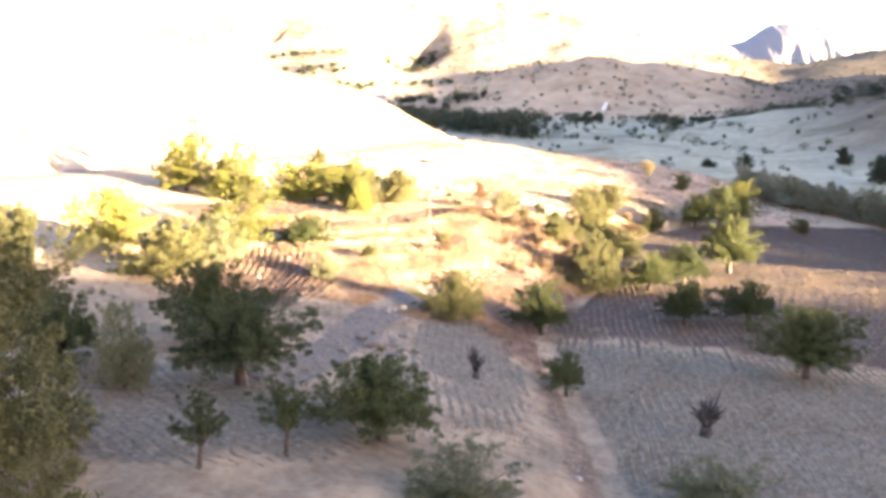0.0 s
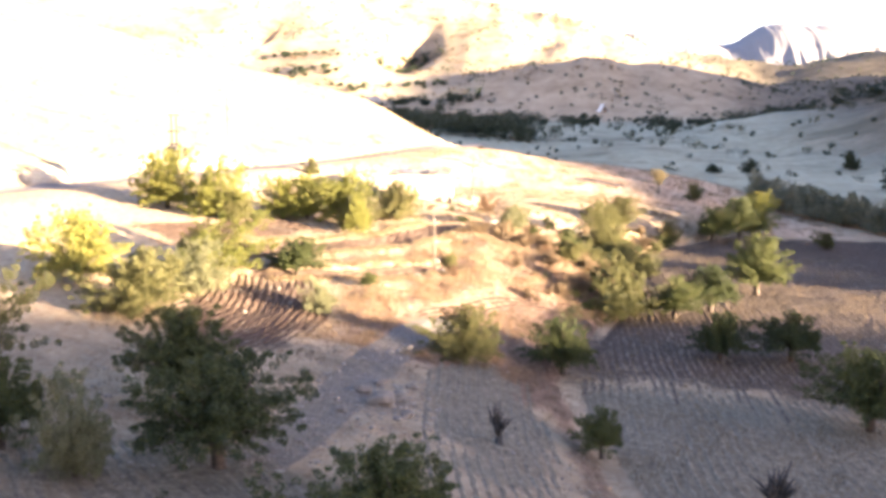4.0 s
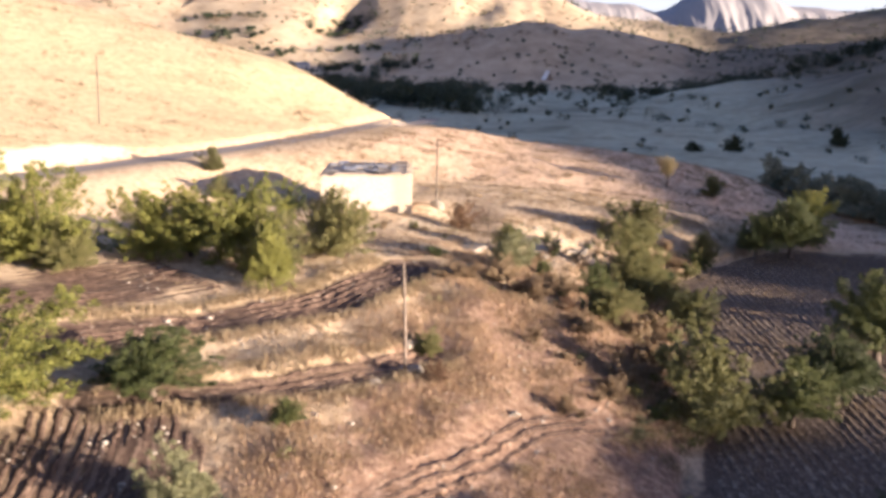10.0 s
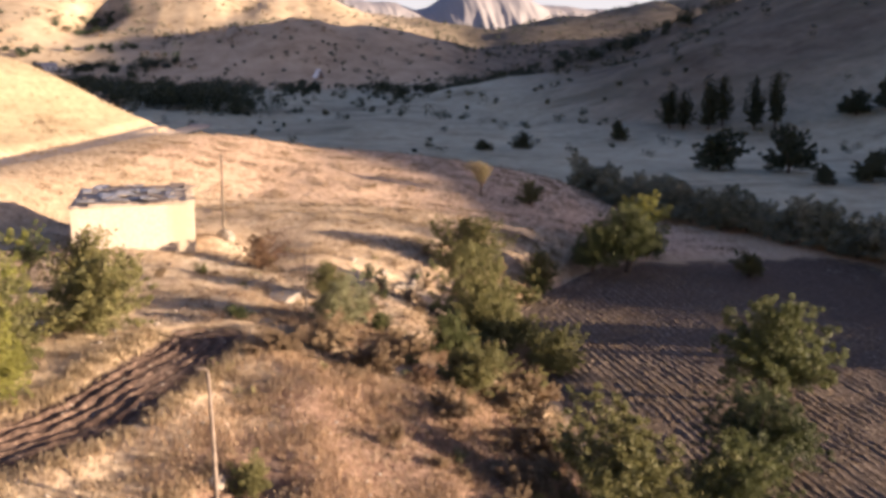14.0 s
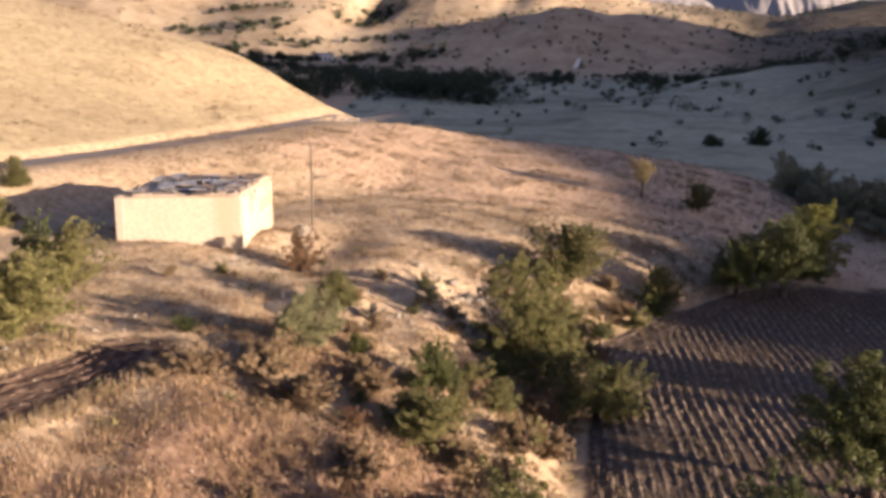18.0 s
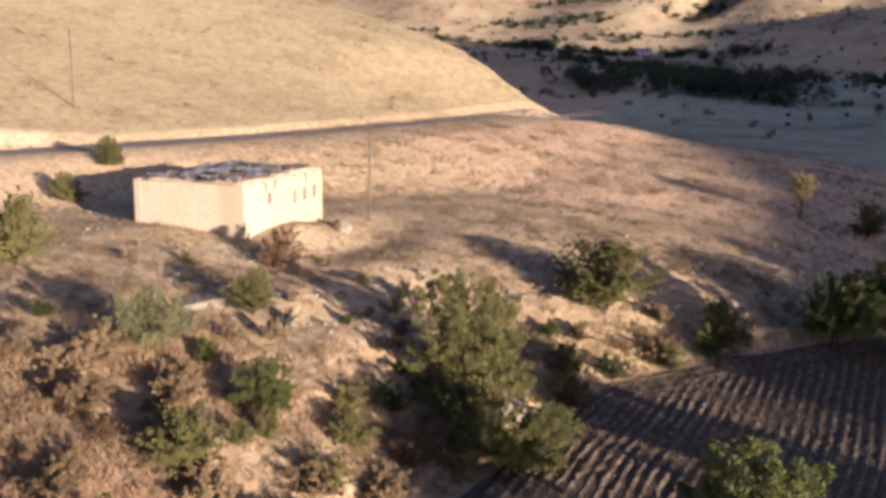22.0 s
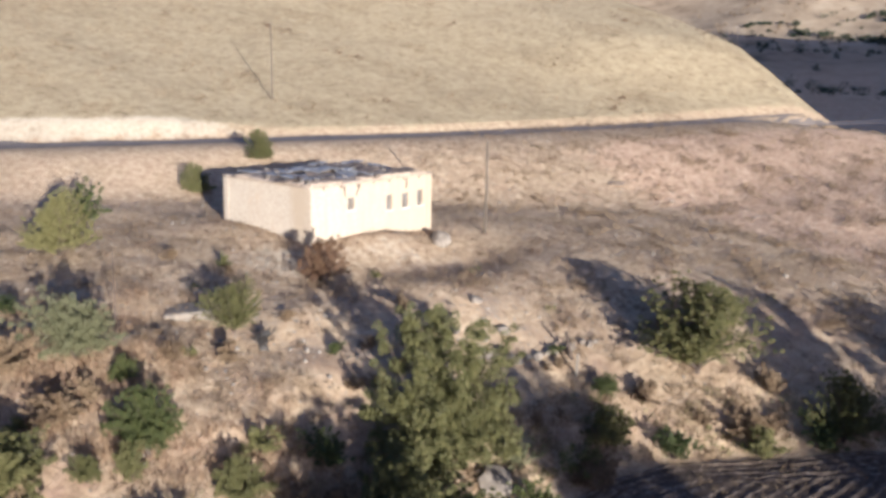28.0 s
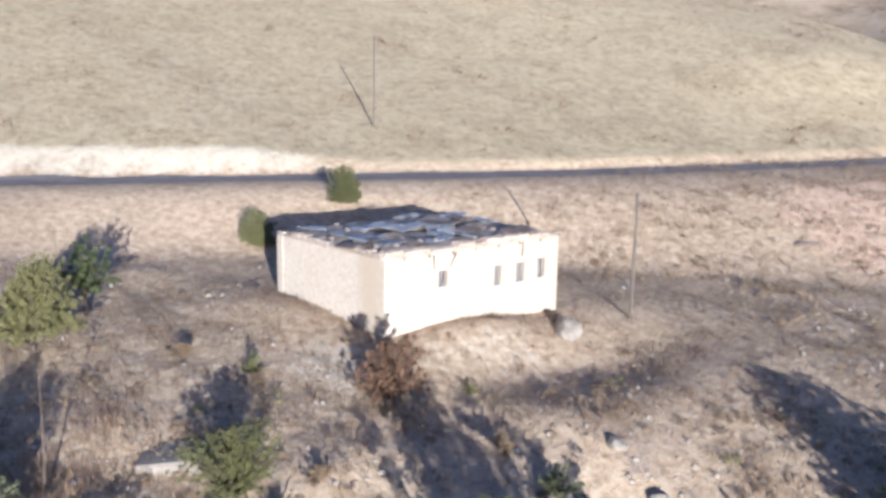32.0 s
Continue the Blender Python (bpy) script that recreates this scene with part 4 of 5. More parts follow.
ORCHARD = (
    ("dark", 0, -0.1, 14.3, 5.4, 3.5), ("thin", 0, -5.7, 8.7, 2.2, 2.9), ("thin", 1, -3.1, 10.8, 2.8, 3.0), ("dark", 1, -7.4, 18.7, 6.4, 4.3),
    ("dark", 0, -11.4, 26.6, 5.4, 4.4), ("olive", 1, -22.5, 26.5, 6.0, 6.0), ("grey", 0, -11.8, 16.5, 3.2, 3.8), ("dark", 2, -15.7, 18.5, 4.4, 3.6), ("dark", 0, 6.4, 47.1, 4.8, 3.8), ("dark", 0, 17.5, 52.6, 4.4, 3.4),
    ("dark", 2, 22.6, 53.4, 5.2, 3.6), ("dark", 1, 23.2, 38.9, 6.4, 4.7), ("dark", 2, 7.8, 32.1, 2.7, 2.7), ("bare", 0, 14.7, 25.8, 2.2, 2.4), ("bare", 1, 2.8, 28.2, 1.5, 2.0),
    ("almond", 1, -25.1, 44.5, 6.0, 4.6), ("olive", 0, -19.4, 40.3, 6.6, 4.2), ("almond", 3, -28.6, 69.2, 6.8, 5.4), ("almond", 0, -23.4, 67.6, 6.4, 5.2), ("olive", 1, -21.4, 66.2, 3.4, 2.6),
    ("almond", 3, -18.6, 71.6, 5.4, 3.8), ("almond", 1, -16.6, 72.6, 5.0, 4.0), ("almond", 2, -13.2, 71.6, 5.6, 4.8), ("olive", 0, -11.2, 69.5, 3.4, 3.6), 
    ("almond", 0, -18.4, 50.4, 7.4, 4.2), ("dark", 0, -12.9, 53.4, 4.6, 2.8), ("grey", 1, -9.6, 46.0, 2.8, 2.2), ("grey", 0, -17.6, 46.0, 4.2, 3.6),
    ("olive", 1, 0.2, 43.0, 5.0, 3.4), ("olive", 0, 11.8, 64.6, 6.6, 5.2), ("dark", 0, 25.7, 77.4, 6.6, 5.8), ("dark", 2, 16.2, 65.3, 4.4, 3.6),
    ("dark", 1, 19.8, 69.0, 5.6, 4.0), ("olive", 2, 8.0, 73.4, 2.7, 2.2), ("broom", 1, 20.9, 104.0, 3.2, 3.2), ("dark", 1, 30.2, 108.0, 6.6, 5.6), ("almond", 1, 33.3, 113.5, 6.0, 5.6),
    ("dark", 0, 26.8, 107.4, 4.4, 4.4), ("bush", 0, 40.0, 105.0, 3.0, 2.3), ("yellow", 0, 23.0, 130.0, 3.6, 3.8), ("bush", 1, 28.1, 129.0, 2.8, 2.7),
    ("thin", 0, -13.1, 85.6, 2.4, 3.2), ("olive", 0, -8.7, 75.4, 5.2, 3.4), ("almond", 2, -11.0, 67.3, 2.8, 3.6), ("broom", 1, -9.8, 82.8, 3.7, 3.3),
    ("bush", 0, -2.3, 62.2, 1.7, 1.3), ("dry", 0, 1.2, 75.2, 3.0, 1.4), ("dry", 1, 3.2, 73.4, 2.8, 1.3), ("dry", 0, -0.6, 73.6, 2.2, 1.1), ("dry", 1, 5.3, 76.1, 2.2, 1.2), ("dry", 0, 9.2, 72.6, 2.6, 1.6), ("dry", 1, 11.2, 76.6, 2.4, 1.4), ("dry", 0, 12.2, 82.2, 2.2, 1.5), ("dry", 1, 9.6, 69.4, 2.8, 1.6), ("dry", 0, 5.8, 69.6, 2.4, 1.2), ("dry", 1, 12.6, 78.8, 2.4, 1.4), ("dry", 0, 8.2, 66.0, 2.6, 1.3), ("dry", 1, 6.4, 62.8, 2.0, 1.0), ("dry", 0, 18.2, 101.6, 2.6, 1.3), ("dry", 1, 15.6, 93.4, 2.2, 1.2), ("olive", 1, 11.9, 88.2, 6.4, 6.0), ("olive", 2, 13.4, 84.8, 4.2, 3.4),
    ("olive", 0, 15.9, 85.5, 3.8, 2.6), ("grey", 1, 2.4, 78.2, 3.4, 2.8), ("bush", 1, 7.3, 73.8, 2.4, 1.8), ("dark", 0, 7.9, 78.2, 2.6, 2.5), ("broom", 0, 2.4, 85.0, 2.6, 2.1),
    ("red", 0, -1.0, 92.3, 2.9, 2.3), ("broom", 0, 14.7, 102.2, 5.8, 4.2), ("bush", 2, 10.4, 80.2, 1.9, 1.6), ("bush", 0, 8.3, 75.8, 1.2, 1.1), ("bush", 1, 8.7, 77.1, 1.0, 1.4), ("dark", 2, 12.9, 97.6, 1.3, 1.2), ("bush", 1, 14.5, 95.6, 2.2, 2.0),
    ("olive", 1, -23.2, 103.5, 2.3, 2.2), ("bush", 2, -21.0, 96.9, 2.2, 2.0), ("bare", 1, 4.0, 85.4, 1.5, 1.0), ("willow", 0, -10.9, 2.6, 8.8, 12.5),
    ("willow", 0, -16.4, 8.5, 7.5, 8.6), ("grey", 0, 3.4, 9.6, 4.4, 2.2), ("grey", 1, 13.2, 15.8, 4.6, 2.0), ("grey", 1, -10.9, 8.8, 3.0, 2.6),
    ("dark", 2, 4.4, 79.0, 1.2, 1.1), ("red", 0, 5.3, 72.4, 1.4, 1.0), ("red", 0, -1.9, 58.3, 1.3, 1.0), ("dark", 2, -7.4, 52.0, 1.5, 1.1),
)
for kind, n, x, y, wide, high in ORCHARD:
    plant(kind, n, x, y, wide, high, group="orchard trees and bushes")
r = np.random.RandomState(12)
taken = [(t[2], t[3], t[4] / 2) for t in ORCHARD]
for x, y, w, h, kind in ((15.2, 93.5, 2.4, 1.7, 0), (16.4, 97.8, 2.0, 1.5, 2), (18.8, 100.6, 2.3, 1.6, 0), (13.6, 91.0, 1.8, 1.3, 3), (17.6, 103.6, 1.9, 1.3, 1), (20.6, 103.0, 2.2, 1.6, 2), (14.2, 98.8, 1.8, 1.2, 1), (10.4, 84.0, 2.0, 1.4, 2), (9.2, 81.6, 1.9, 1.2, 0), (12.3, 81.4, 2.2, 1.5, 1), (11.2, 76.6, 2.1, 1.5, 0), (10.0, 70.0, 2.0, 1.4, 2), (9.4, 67.6, 1.7, 1.2, 1), (16.0, 89.6, 2.2, 1.5, 2)):
    plant("tuft", kind, x, y, w, h, group="low scrub on the bank", label=("olive-green scrub at the foot of the bank", "dry golden-brown scrub at the foot of the bank", "dark green scrub at the foot of the bank", "grey-green scrub at the foot of the bank")[kind])
    taken.append((x, y, w / 2))
scrub = 0
while scrub < 48:
    y = r.uniform(58, 106)
    x = float(bank_foot(y)) - abs(r.normal()) * 7 - 0.2
    w = r.uniform(0.6, 1.4)
    if all(math.hypot(x - a, y - b) > 0.7 * q + 0.4 * w for a, b, q in taken) and not (-14 < x < -3 and 91 < y < 106) and x > -12:
        n = (1, 1, 0, 1, 3, 1, 2, 1)[scrub % 8]
        plant("tuft", n, x, y, w, w * r.uniform(0.5, 0.8), group="low scrub on the bank", label=("low olive-green scrub on the stony bank", "dry golden-brown scrub on the stony bank", "small green bush on the stony bank", "small grey-green bush on the stony bank")[n])
        taken.append((x, y, w / 2))
        scrub += 1


# ---- valley trees ----
r = np.random.RandomState(5)
for k in range(30):
    t = k / 29
    x, y = 43 + 14 * t + r.uniform(-1, 1), 150 - 52 * t + r.uniform(-1.5, 1.5)
    plant("hedge", (1, 1, 0)[k % 3], x, y, r.uniform(4.2, 6.5), r.uniform(3.2, 5.0), group="hedge row bushes")
for x, y, w, h in ((110.9, 268.7, 5.4, 11), (113.6, 266, 4.6, 9.5), (117.6, 260, 5.2, 13), (121, 259, 5, 12.4), (124.8, 250, 4.8, 12.6), (129, 247.5, 4.8, 13.4)):
    plant("poplar", 0 if x < 120 else 1, x, y, w, h, group="poplars in the valley")
for x, y, w, h in ((75.4, 176, 8.2, 6.6), (85, 171, 8, 7.4), (88.9, 250.3, 5, 4.8), (58.4, 228.5, 4.8, 3.8), (48.3, 224, 4.5, 2.2), (82.9, 158.4, 3.8, 3.0), (92.3, 160, 6.2, 4.6), (98, 160, 6, 4.4), (146, 240, 8, 6), (152, 236, 9, 8), (159, 237, 9, 9), (107, 172, 7, 5), (113, 176, 8, 6)):
    plant("round", int(x) % 2, x, y, w, h, group="trees in the valley")
# two trees out of view, added for the long shadows across the field
for x, y, w, h in ((54.0, 78.3, 7.4, 8.8), (53.0, 92.2, 6.0, 9.8)):
    plant("round", 1, x, y, w, h, group="trees in the valley", label="unseen tall dark green tree at the end of the hedge row")


# ---- house ----
def plaster_material():
    m, n, l, b = material("limewash", 0.9, 0.15)
    pos = n.new("ShaderNodeNewGeometry").outputs["Position"]
    st = n.new("ShaderNodeMapping")
    st.inputs["Scale"].default_value = (1.6, 1.6, 0.22)
    l.new(pos, st.inputs["Vector"])
    streak, fine, big = tex_noise(n, l, st.outputs[0], 1.5, 5), tex_noise(n, l, pos, 7, 5), tex_noise(n, l, pos, 0.8, 4)
    col = ramp(n, l, fine, [(0.3, (0.36, 0.295, 0.225)), (0.7, (0.48, 0.415, 0.33))])
    for fac, lo, hi, tone in ((streak, 0.56, 0.72, (0.40, 0.31, 0.22)), (big, 0.58, 0.70, (0.44, 0.345, 0.245))):
        k = n.new("ShaderNodeMapRange")
        k.inputs[1].default_value, k.inputs[2].default_value, k.inputs[4].default_value = lo, hi, 0.6
        l.new(fac, k.inputs[0])
        col = mixed(n, l, k.outputs[0], col, tone)
    # brown rain stain on the gable beside the corner
    sx = n.new("ShaderNodeSeparateXYZ")
    l.new(pos, sx.inputs[0])
    band = n.new("ShaderNodeMapRange")
    band.interpolation_type = "SMOOTHSTEP"
    band.inputs[1].default_value, band.inputs[2].default_value, band.inputs[4].default_value = 1.25, 0.25, 0.75
    l.new(calc(n, l, "ABSOLUTE", calc(n, l, "ADD", calc(n, l, "ADD", sx.outputs["X"], 5.75), calc(n, l, "MULTIPLY", calc(n, l, "SUBTRACT", streak, 0.5), 1.6))), band.inputs[0])
    col = mixed(n, l, band.outputs[0], col, (0.36, 0.285, 0.20))
    l.new(col, b.inputs["Base Color"])
    relief(n, l, b, calc(n, l, "ADD", fine, big), 0.6, 0.04)
    return m


M_PLASTER = plaster_material()
M_SHEET = simple("grey_sheet", (0.15, 0.15, 0.16), (0.32, 0.315, 0.32), 0.9, 0.6, 0.35)
M_SHEET_PALE = simple("pale_sheet", (0.22, 0.215, 0.215), (0.38, 0.375, 0.37), 0.9, 0.65, 0.35)
M_EARTH = simple("roof_earth", (0.22, 0.17, 0.125), (0.43, 0.35, 0.27), 1.2, depth=0.06)


def wall_mesh(a, b, thick, z0, z1, openings, seed):
    """A wall from a to b, its outer face on that line, with a worn top and openings (u0, u1, low, high)."""
    r = np.random.RandomState(seed)
    a, b = Vector((*a, 0)), Vector((*b, 0))
    long = (b - a).length
    way = (b - a) / long
    inward = Vector((-way.y, way.x, 0))
    cuts = sorted({round(v, 3) for v in list(np.arange(0, long, 0.45)) + [long] + [q for o in openings for q in o[:2]]})
    tops = [z1 + r.uniform(-0.09, 0.05) for _ in cuts]
    bm = bmesh.new()

    def block(u0, u1, lo0, lo1, hi0, hi1):
        c = []
        for u, lo, hi in ((u0, lo0, hi0), (u1, lo1, hi1)):
            for s in (0, thick):
                for z in (lo, hi):
                    p = a + way * u + inward * s
                    c.append(bm.verts.new((p.x, p.y, z)))
        for f in ((0, 4, 5, 1), (2, 3, 7, 6), (0, 1, 3, 2), (4, 6, 7, 5), (1, 5, 7, 3), (0, 2, 6, 4)):
            bm.faces.new([c[k] for k in f])

    for k in range(len(cuts) - 1):
        u0, u1 = cuts[k], cuts[k + 1]
        gap = [o for o in openings if o[0] < (u0 + u1) / 2 < o[1]]
        if gap:
            block(u0, u1, z0, z0, gap[0][2], gap[0][2])
            block(u0, u1, gap[0][3], gap[0][3], tops[k], tops[k + 1])
        else:
            block(u0, u1, z0, z0, tops[k], tops[k + 1])
    bmesh.ops.remove_doubles(bm, verts=bm.verts, dist=0.002)
    bmesh.ops.recalc_face_normals(bm, faces=bm.faces)
    return bm


def build_house():
    pw, pc, pe = Vector((-12.1, 93.55)), Vector((-4.9, 94.55)), Vector((-5.5, 104.1))
    pn = pw + pe - pc
    r = np.random.RandomState(3)
    root = new("farm_shed")
    tagged(root, "derelict whitewashed flat-roofed farm building with small barred windows", "building")
    holes = [(2.65, 3.17, 11.95, 12.66), (5.70, 6.15, 11.60, 12.50), (7.00, 7.52, 11.59, 12.48), (8.27, 8.78, 11.62, 12.53)]
    part("wall", wall_mesh(pw, pc, 0.45, 9.2, 13.46, [], 1), M_PLASTER, root)
    side = part("wall", wall_mesh(pc, pe, 0.45, 8.8, 13.55, holes, 2), M_PLASTER, root)
    part("wall", wall_mesh(pe, pn, 0.45, 8.8, 13.5, [], 3), M_PLASTER, root)
    part("wall", wall_mesh(pn, pw, 0.45, 9.2, 13.5, [], 4), M_PLASTER, root)
    way = (pe - pc).normalized()
    out = Vector((way.y, -way.x))
    frame_m = Matrix(((way.x, -out.x, 0, pc.x), (way.y, -out.y, 0, pc.y), (0, 0, 1, 0), (0, 0, 0, 1)))
    for u0, u1, lo, hi in holes:
        win = new("window")
        win.parent = root
        bm = bmesh.new()
        for q in ((u0, u0 + 0.05, lo, hi), (u1 - 0.05, u1, lo, hi), (u0 + 0.05, u1 - 0.05, lo, lo + 0.05), (u0 + 0.05, u1 - 0.05, hi - 0.06, hi)):
            box(bm, q[0], 0.14, q[2], q[1], 0.2, q[3], 0.008, frame_m)
        part("window_frame", bm, M_WOOD, win)
        bm = bmesh.new()
        box(bm, u0 - 0.08, -0.03, lo - 0.06, u1 + 0.08, 0.12, lo - 0.005, 0.01, frame_m)
        part("window_sill", bm, M_CONCRETE, win)
        for k in range(3):
            bm = bmesh.new()
            u = u0 + (u1 - u0) * (k + 1) / 4
            tube(bm, frame_m @ Vector((u, 0.09, lo)), frame_m @ Vector((u, 0.09, hi)), 0.012, 0.012, 6)
            part("bar", bm, M_METAL, win)
        if hi > 12.6 or u0 > 8:
            bm = bmesh.new()
            box(bm, u0 + 0.05, 0.21, lo + 0.03, u0 + 0.05 + (u1 - u0 - 0.1) * 0.55, 0.24, hi - 0.03, 0.004, frame_m)
            part("shutter_board", bm, M_WOOD, win)
    # near-black panel added behind the openings to stand for the unlit room
    bm = bmesh.new()
    box(bm, 0.5, 0.9, 9.5, 9.0, 1.0, 13.2, 0, frame_m)
    part("unlit_backing", bm, M_DARK, root)
    # roof of earth with a sagging surface
    n1, n2 = 22, 26
    vv = []
    for j in range(n2 + 1):
        for i in range(n1 + 1):
            u, v = -0.008 + 1.016 * i / n1, -0.006 + 1.012 * j / n2
            p = pw + (pc - pw) * u + (pn - pw) * v
            edge = min(u + 0.008, 1.008 - u, v + 0.006, 1.006 - v)
            vv.append((p.x + r.uniform(-0.05, 0.05), p.y + r.uniform(-0.05, 0.05), 13.50 + 0.14 * min(1, edge * 9) - 0.12 * math.exp(-((u - 0.5) ** 2 + (v - 0.5) ** 2) * 8) + r.uniform(-0.07, 0.06)))
    top = np.array(vv)
    under = top * (1, 1, 0) + (0, 0, 13.4)
    m = len(top)
    quads = grid_faces(n2 + 1, n1 + 1)
    rim = [i for i in range(n1)] + [n1 + j * (n1 + 1) for j in range(n2)] + [n2 * (n1 + 1) + i for i in range(n1, 0, -1)] + [j * (n1 + 1) for j in range(n2, 0, -1)]
    sides = np.array([(a, a + m, b + m, b) for a, b in zip(rim, rim[1:] + rim[:1])])
    link("roof", from_arrays("roof", np.concatenate([top, under]), np.concatenate([quads, quads[:, ::-1] + m, sides])), M_EARTH, root, "eroded earth roof", True)
    # ragged grey sheets and planks over a sagging roof, with gaps between them
    for k in range(26):
        u, v = r.uniform(0.06, 0.94), r.uniform(0.05, 0.95)
        p = pw + (pc - pw) * u + (pn - pw) * v
        w, d = r.uniform(0.9, 2.4), r.uniform(0.5, 1.1)
        bm = bmesh.new()
        n = 6
        rows = []
        for i in range(n + 1):
            t = i / n - 0.5
            rows.append([bm.verts.new((t * w + r.uniform(-0.05, 0.05), s * d / 2 + r.uniform(-0.07, 0.07), 0.09 * math.sin(i * 1.9 + k) * abs(t) + z)) for z in (0.0, 0.03) for s in (-1, 1)])
        for p0, p1 in zip(rows, rows[1:]):
            for q in ((0, 1), (1, 3), (3, 2), (2, 0)):
                bm.faces.new((p0[q[0]], p1[q[0]], p1[q[1]], p0[q[1]]))
        bm.faces.new((rows[0][0], rows[0][1], rows[0][3], rows[0][2]))
        bm.faces.new((rows[-1][2], rows[-1][3], rows[-1][1], rows[-1][0]))
        bmesh.ops.recalc_face_normals(bm, faces=bm.faces)
        bm.transform(pose(p.x, p.y, 13.63 + 0.012 * (k % 9), r.uniform(-6, 6), r.uniform(-5, 5), r.choice([8, 98]) + r.uniform(-14, 14)))
        part("roof_sheet", bm, (M_SHEET, M_SHEET_PALE, M_WOOD)[k % 3], root, ("loose dark grey roofing sheet", "loose pale grey roofing sheet", "old roof board")[k % 3])
    # low worn cap along the two seen walls
    for a2, b2, seed in ((pw, pc, 5), (pc, pe, 6)):
        q = np.random.RandomState(seed)
        long = (b2 - a2).length
        go = (b2 - a2) / long
        u = 0.05
        while u < long - 0.3:
            w = q.uniform(0.35, 0.9)
            if q.uniform() < 0.8:
                bm = bmesh.new()
                c = a2 + go * min(u + w / 2, long - w / 2) + Vector((-go.y, go.x)) * 0.2
                box(bm, -w / 2, -0.2, 0, w / 2, 0.2, q.uniform(0.08, 0.2), 0.04, pose(c.x, c.y, 13.47, q.uniform(-3, 3), q.uniform(-4, 4), math.degrees(math.atan2(go.y, go.x))))
                part("wall_cap_block", bm, M_EARTH, root)
            u += w + 0.02
    # two old struts slanting under the roof edge above the first window
    for u0, u1 in ((2.45, 2.3), (3.25, 3.5)):
        bm = bmesh.new()
        tube(bm, frame_m @ Vector((u0, -0.03, 12.75)), frame_m @ Vector((u1, -0.16, 13.36)), 0.035, 0.035, 6)
        part("strut", bm, M_WOOD, root)
    bm = bmesh.new()
    tube(bm, frame_m @ Vector((7.3, -0.05, 12.75)), frame_m @ Vector((7.3, -0.12, 13.38)), 0.035, 0.035, 6)
    part("strut", bm, M_WOOD, root)
    for k in range(14):
        u, v = [(r.uniform(0, 1), r.uniform(0.02, 0.3)), (r.uniform(0.7, 0.98), r.uniform(0, 1))][k % 2]
        p = pw + (pc - pw) * u + (pn - pw) * v
        bm = bmesh.new()
        bmesh.ops.create_icosphere(bm, subdivisions=1, radius=1.0)
        for q in bm.verts:
            q.co = Vector((q.co.x * r.uniform(0.1, 0.2), q.co.y * r.uniform(0.1, 0.18), q.co.z * r.uniform(0.06, 0.11))) + Vector((p.x, p.y, 13.66))
        part("roof_stone", bm, M_STONE, root)
    for k in range(7):
        bm = bmesh.new()
        u = 0.9 + k * 1.25
        c = frame_m @ Vector((u, -0.05 + r.uniform(-0.08, 0.05), 13.33))
        e = frame_m @ Vector((u, 0.5, 13.33))
        tube(bm, c, e, 0.06, 0.07, 7)
        part("beam_end", bm, M_WOOD, root)


build_house()


# ---- poles and small things ----
def build_pylon(x, y, high):
    root = new("transformer_mast")
    tagged(root, "twin-pole electricity mast with a grey transformer by the road", "mast")
    z = lay(x, y)
    for s in (-0.27, 0.27):
        bm = bmesh.new()
        tube(bm, (x + s, y, z - 0.3), (x + s * 0.8, y, z + high), 0.11, 0.08, 8)
        part("pole", bm, M_MAST, root)
    for h, w in ((0.985, 0.62), (0.80, 0.55), (0.66, 0.5), (0.50, 0.9)):
        bm = bmesh.new()
        box(bm, x - w, y - 0.09, z + high * h - 0.09, x + w, y + 0.09, z + high * h + 0.09, 0.01)
        part("cross_arm", bm, M_MAST, root)
    bm = bmesh.new()
    box(bm, x - 0.45, y - 0.75, z + high * 0.51, x + 0.45, y - 0.07, z + high * 0.51 + 1.1, 0.06)
    body = part("transformer", bm, M_MAST, root, "grey steel transformer")
    for k in range(6):
        bm = bmesh.new()
        box(bm, x - 0.42 + k * 0.16, y - 0.86, z + high * 0.53, x - 0.39 + k * 0.16, y - 0.752, z + high * 0.53 + 0.85)
        part("cooling_fin", bm, M_MAST, body)
    bm = bmesh.new()
    box(bm, x + 0.9, y - 0.3, z + high * 0.52, x + 1.35, y + 0.1, z + high * 0.52 + 0.9, 0.03)
    part("switch_box", bm, M_MAST, root)
    for k in range(7):
        bm = bmesh.new()
        s = 0.27 if k % 2 else -0.27
        tube(bm, (x + s * 0.95, y, z + high * (0.06 + 0.06 * k)), (x - s * 0.95, y, z + high * (0.12 + 0.06 * k)), 0.05, 0.05, 5)
        part("brace", bm, M_MAST, root)
    for s in (-0.5, 0.0, 0.5):
        bm = bmesh.new()
        tube(bm, (x + s, y, z + high * 0.985 + 0.062), (x + s, y, z + high * 0.985 + 0.3), 0.06, 0.04, 7)
        part("insulator", bm, M_CONCRETE, root)


build_pylon(-29.5, 73.7, 8.4)


